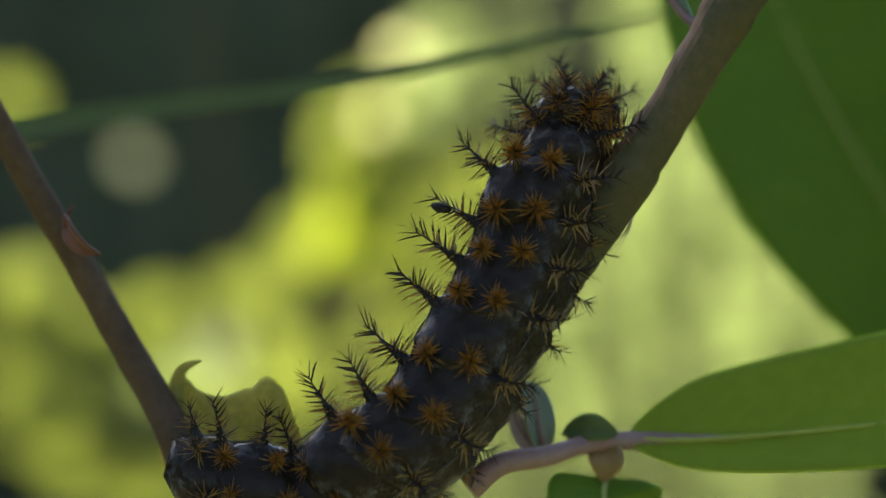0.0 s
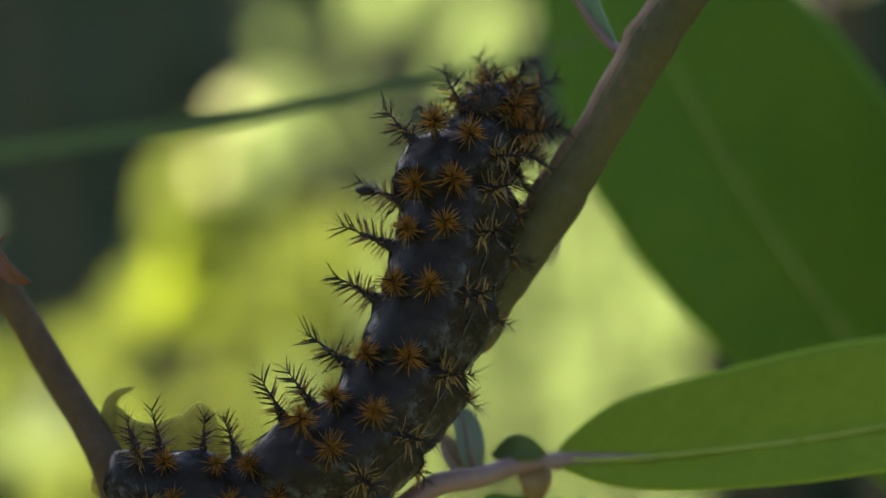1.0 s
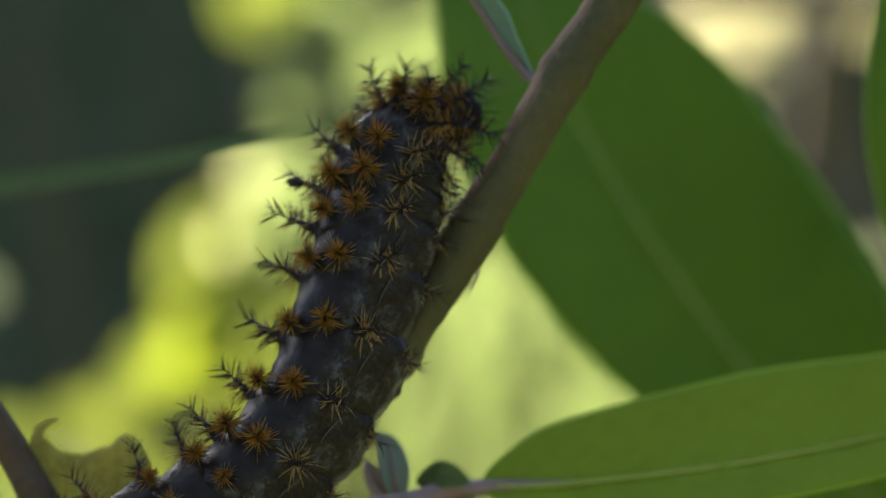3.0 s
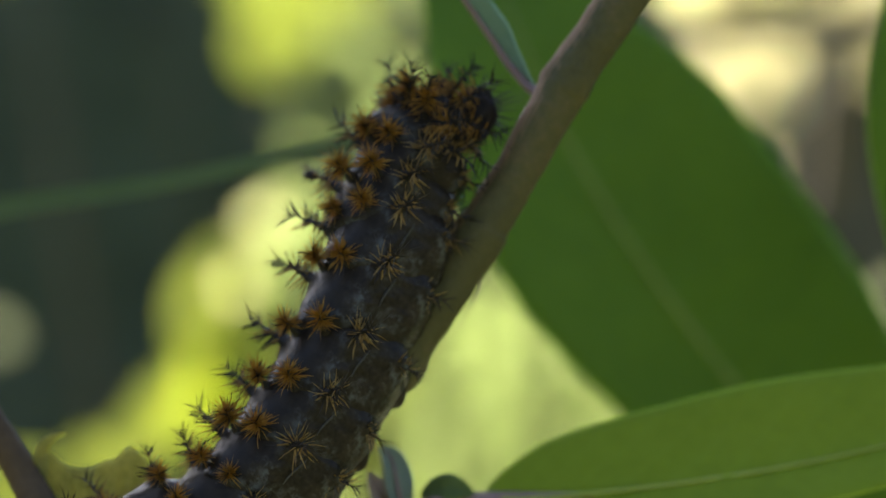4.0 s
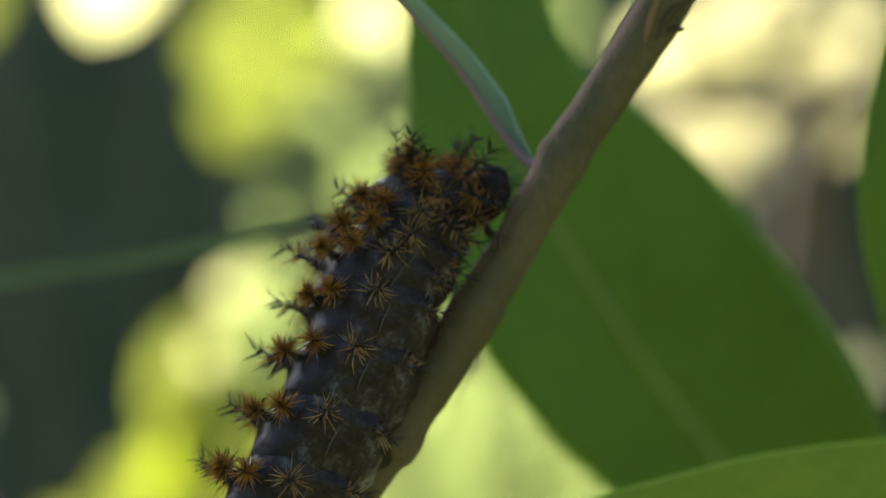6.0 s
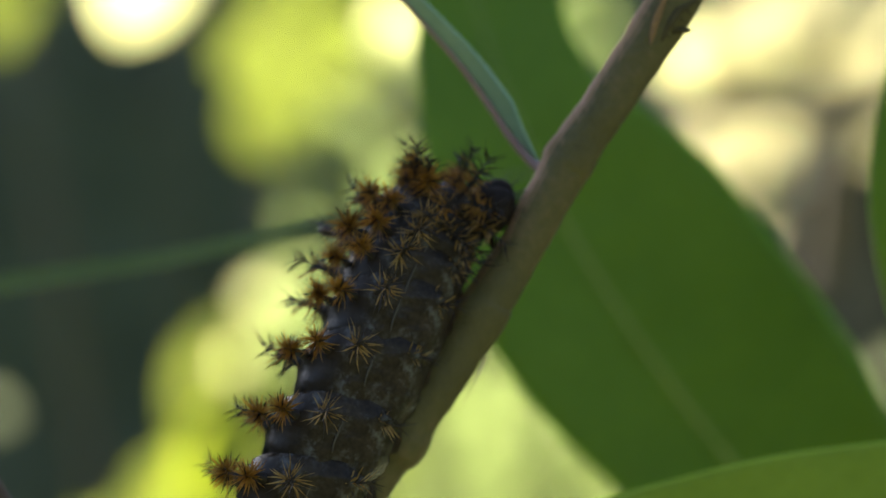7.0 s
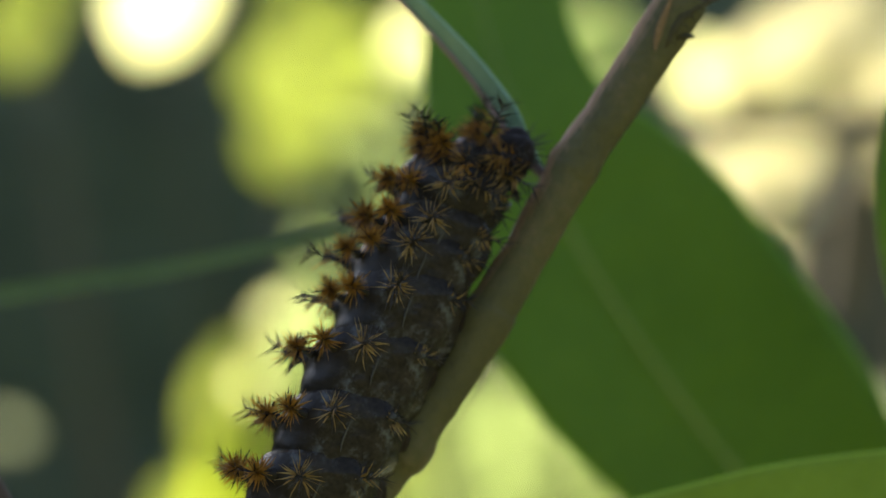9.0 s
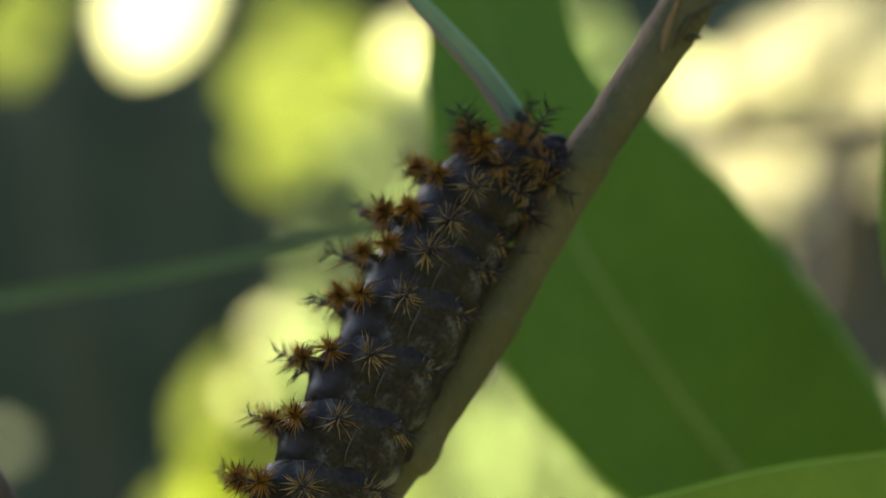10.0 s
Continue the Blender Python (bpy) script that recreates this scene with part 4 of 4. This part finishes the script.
def caterpillar():
    base = mm(centre("A4", 0))
    body = empty("caterpillar", base)
    tagged(body, "black spiny caterpillar with orange bristles crawling up a stem", "caterpillar")
    short = [scolus_mesh("dorsal_spine", 1.25, 0.22, 1.3, 88, 1.02, (106, 8), 20 + k, 0.3, tips=0.75, bare=10, stout=0.06, sides=16) for k in range(4)]
    side = [scolus_mesh("side_spine", 2.55, 0.095, 0.5, 42, 1.2, (82, 34), 40 + k, 0.42, GOLD, 0.65, bare=3, stout=0.068) for k in range(4)]
    low = [scolus_mesh("flank_spine", 1.95, 0.09, 0.5, 28, 1.1, (72, 22), 60 + k, 0.42, GOLD, 0.4) for k in range(4)]
    tall = [scolus_mesh("front_spine", 2.7, 0.085, 0.45, 88, 1.15, (96, 38), 80 + k, 0.35, tips=0.6, bare=2, stout=0.05, sides=14) for k in range(4)]
    rings = {}
    for n, name in enumerate(BODY):
        if name == "head":
            bm = bmesh.new()
            bmesh.ops.create_uvsphere(bm, u_segments=28, v_segments=18, radius=0.0015)
            for v in bm.verts:
                v.co = Vector((v.co.x * 0.8, v.co.y * 1.08, v.co.z * 1.15 - 0.0004))
                # the groove between the two lobes
                v.co.z -= 0.00035 * math.exp(-(v.co.y / 0.0003) ** 2) * max(v.co.z / 0.0015, 0)
            ob = part("head", bm, HEAD, body, "dark glossy head")
        else:
            ob = part("body_segment", ring_mesh(RADIUS[name], LENGTH[name], n * 3.1), SKIN, body)
        ob.matrix_parent_inverse = Matrix()
        ob.matrix_basis = Matrix()
        rings[name] = ob
        r = RADIUS[name]
        if name == "head":
            for k in range(26):
                a = 2.4 * k
                bm = bmesh.new()
                d = Vector((0.2 + 0.05 * k, math.cos(a), 0.5 + math.sin(a) * 0.6)).normalized()
                needle(bm, d * 0.0012, d * 0.0026, 0.00004, 0)
                part("hair", bm, SPINE, ob).matrix_parent_inverse = Matrix()
            for s in (1, -1):
                bm = bmesh.new()
                tube(bm, [(0.0006, s * 0.0006, -0.0015, 0.0003), (0.0013, s * 0.0007, -0.0019, 0.0002), (0.0017, s * 0.0005, -0.0022, 0.0001)], 8)
                part("jaw", bm, HEAD, ob).matrix_parent_inverse = Matrix()
            continue
        if name == "A1":
            bm = bmesh.new()
            bmesh.ops.create_icosphere(bm, subdivisions=2, radius=0.00032)
            for v in bm.verts:
                v.co = Vector((v.co.x * 0.8, v.co.y * 1.7, v.co.z)) * (1 + 0.3 * noise.noise(v.co * 4000)) + slanted(0.7, 4.6, 2.6)
            part("plant_speck", bm, SPINE, ob, "dark speck caught on a spine").matrix_parent_inverse = Matrix()
        rows = [(21, short), (-21, short), (55, side), (-55, side), (118, low), (-118, low)]
        if name == "T1":
            rows = [(20, tall), (-20, tall), (58, tall), (-58, tall), (92, side), (-92, side)]
        elif name == "T2":
            rows = [(24, short), (-24, short), (17, tall), (-17, tall), (50, tall), (-50, tall), (84, side), (-84, side), (112, low), (-112, low)]
        rows = [(0.0, *row) for row in rows]
        if name == "A9":
            rows += [(-1.3, 30, side), (-1.3, -30, side), (-1.2, 74, low), (-1.2, -74, low)]
        for k, (x, angle, kinds) in enumerate(rows):
            h = radians(angle)
            sp = new(kinds[0].name.split(".")[0], kinds[(k + n) % 4])
            sp.parent = ob
            back = abs(angle) < 40
            root = r * (0.98 if back else 1.05) * (0.88 if kinds is tall else 1)
            lean = {"T1": 30, "T2": 16, "A9": -20}.get(name, 8)
            sp.matrix_basis = (Matrix.Translation(slanted(x, root * math.sin(h), root * math.cos(h))) @ Matrix.Rotation(-h * (0.5 if back else 1.2), 4, "X")
                               @ Matrix.Rotation(radians(lean + random.uniform(-6, 6)), 4, "Y") @ Matrix.Rotation(random.uniform(0, 6), 4, "Z") @ Matrix.Scale(random.uniform(0.9, 1.1) * {"T1": 0.9, "A7": 0.85, "A8": 0.8, "A9": 0.8}.get(name, 1.0), 4))
        if name[0] == "A" and name != "A9":
            for s in (1, -1):
                bm = bmesh.new()
                h = radians(82) * s
                tube(bm, [(*slanted(x, math.sin(h + s * c) * r * 1.03, math.cos(h + s * c) * r * 1.03), w / 1000)
                          for x, c, w in spline([(-2.0, 0.0, 0.02), (-1.5, -0.02, 0.045), (-0.9, 0.01, 0.05), (-0.3, 0.05, 0.015)], 5)], 6)
                part("pale_streak", bm, STREAK, ob, "pale streak on the flank").matrix_parent_inverse = Matrix()
        if name in ("T1", "T2", "T3"):
            for s in (1, -1):
                bm = bmesh.new()
                tube(bm, [(*p[:3], p[3]) for p in spline([(0, s * 0.0010, -r / 1000 * 0.8, 0.0004), (0.0001, s * 0.0013, -r / 1000 - 0.0006, 0.0003), (0.0004, s * 0.0010, -r / 1000 - 0.0013, 0.00018), (0.0007, s * 0.0007, -r / 1000 - 0.0017, 0.00004)], 4)], 8)
                part("leg", bm, SPINE, ob, "jointed black leg").matrix_parent_inverse = Matrix()
        elif name in ("A3", "A4", "A5", "A6", "A9"):
            for s in (1, -1):
                bm = bmesh.new()
                tube(bm, [(*p[:3], p[3]) for p in spline([(0, s * 0.0006, -r / 1000, 0.0014), (0.0002, s * 0.0007, -r / 1000 * 1.3, 0.0011), (0.0002, s * 0.0006, -r / 1000 * 1.3 - 0.0005, 0.0008), (0.0003, s * 0.0005, -r / 1000 * 1.3 - 0.0010, 0.0006)], 4)], 14, 0.35)
                part("proleg", bm, FLESH, ob, "brown fleshy proleg").matrix_parent_inverse = Matrix()
    return body, rings


body, rings = caterpillar()


def motions():
    # the broad-leaved plant leans in a breath of wind and comes back to rest
    foot = swaying.matrix_world.translation.copy()
    walk(swaying, [(t, Matrix.Translation(foot) @ pose(0, 0, 0, 0, math.degrees(shift / 600), 0))
                   for t, shift in ((0, 5.3), (0.5, 4.9), (1, 4.3), (1.5, 3.5), (2, 2.6), (2.5, 2.0), (4, 0.5), (4.5, 0), (5.5, 0), (7, 0), (8.5, -0.1), (10, -0.2))])
    home = body.matrix_world.inverted()
    for name, ring in rings.items():
        walk(ring, [(t, home @ ring_pose(name, t)) for t in np.arange(0, 10.01, 0.5)])


motions()
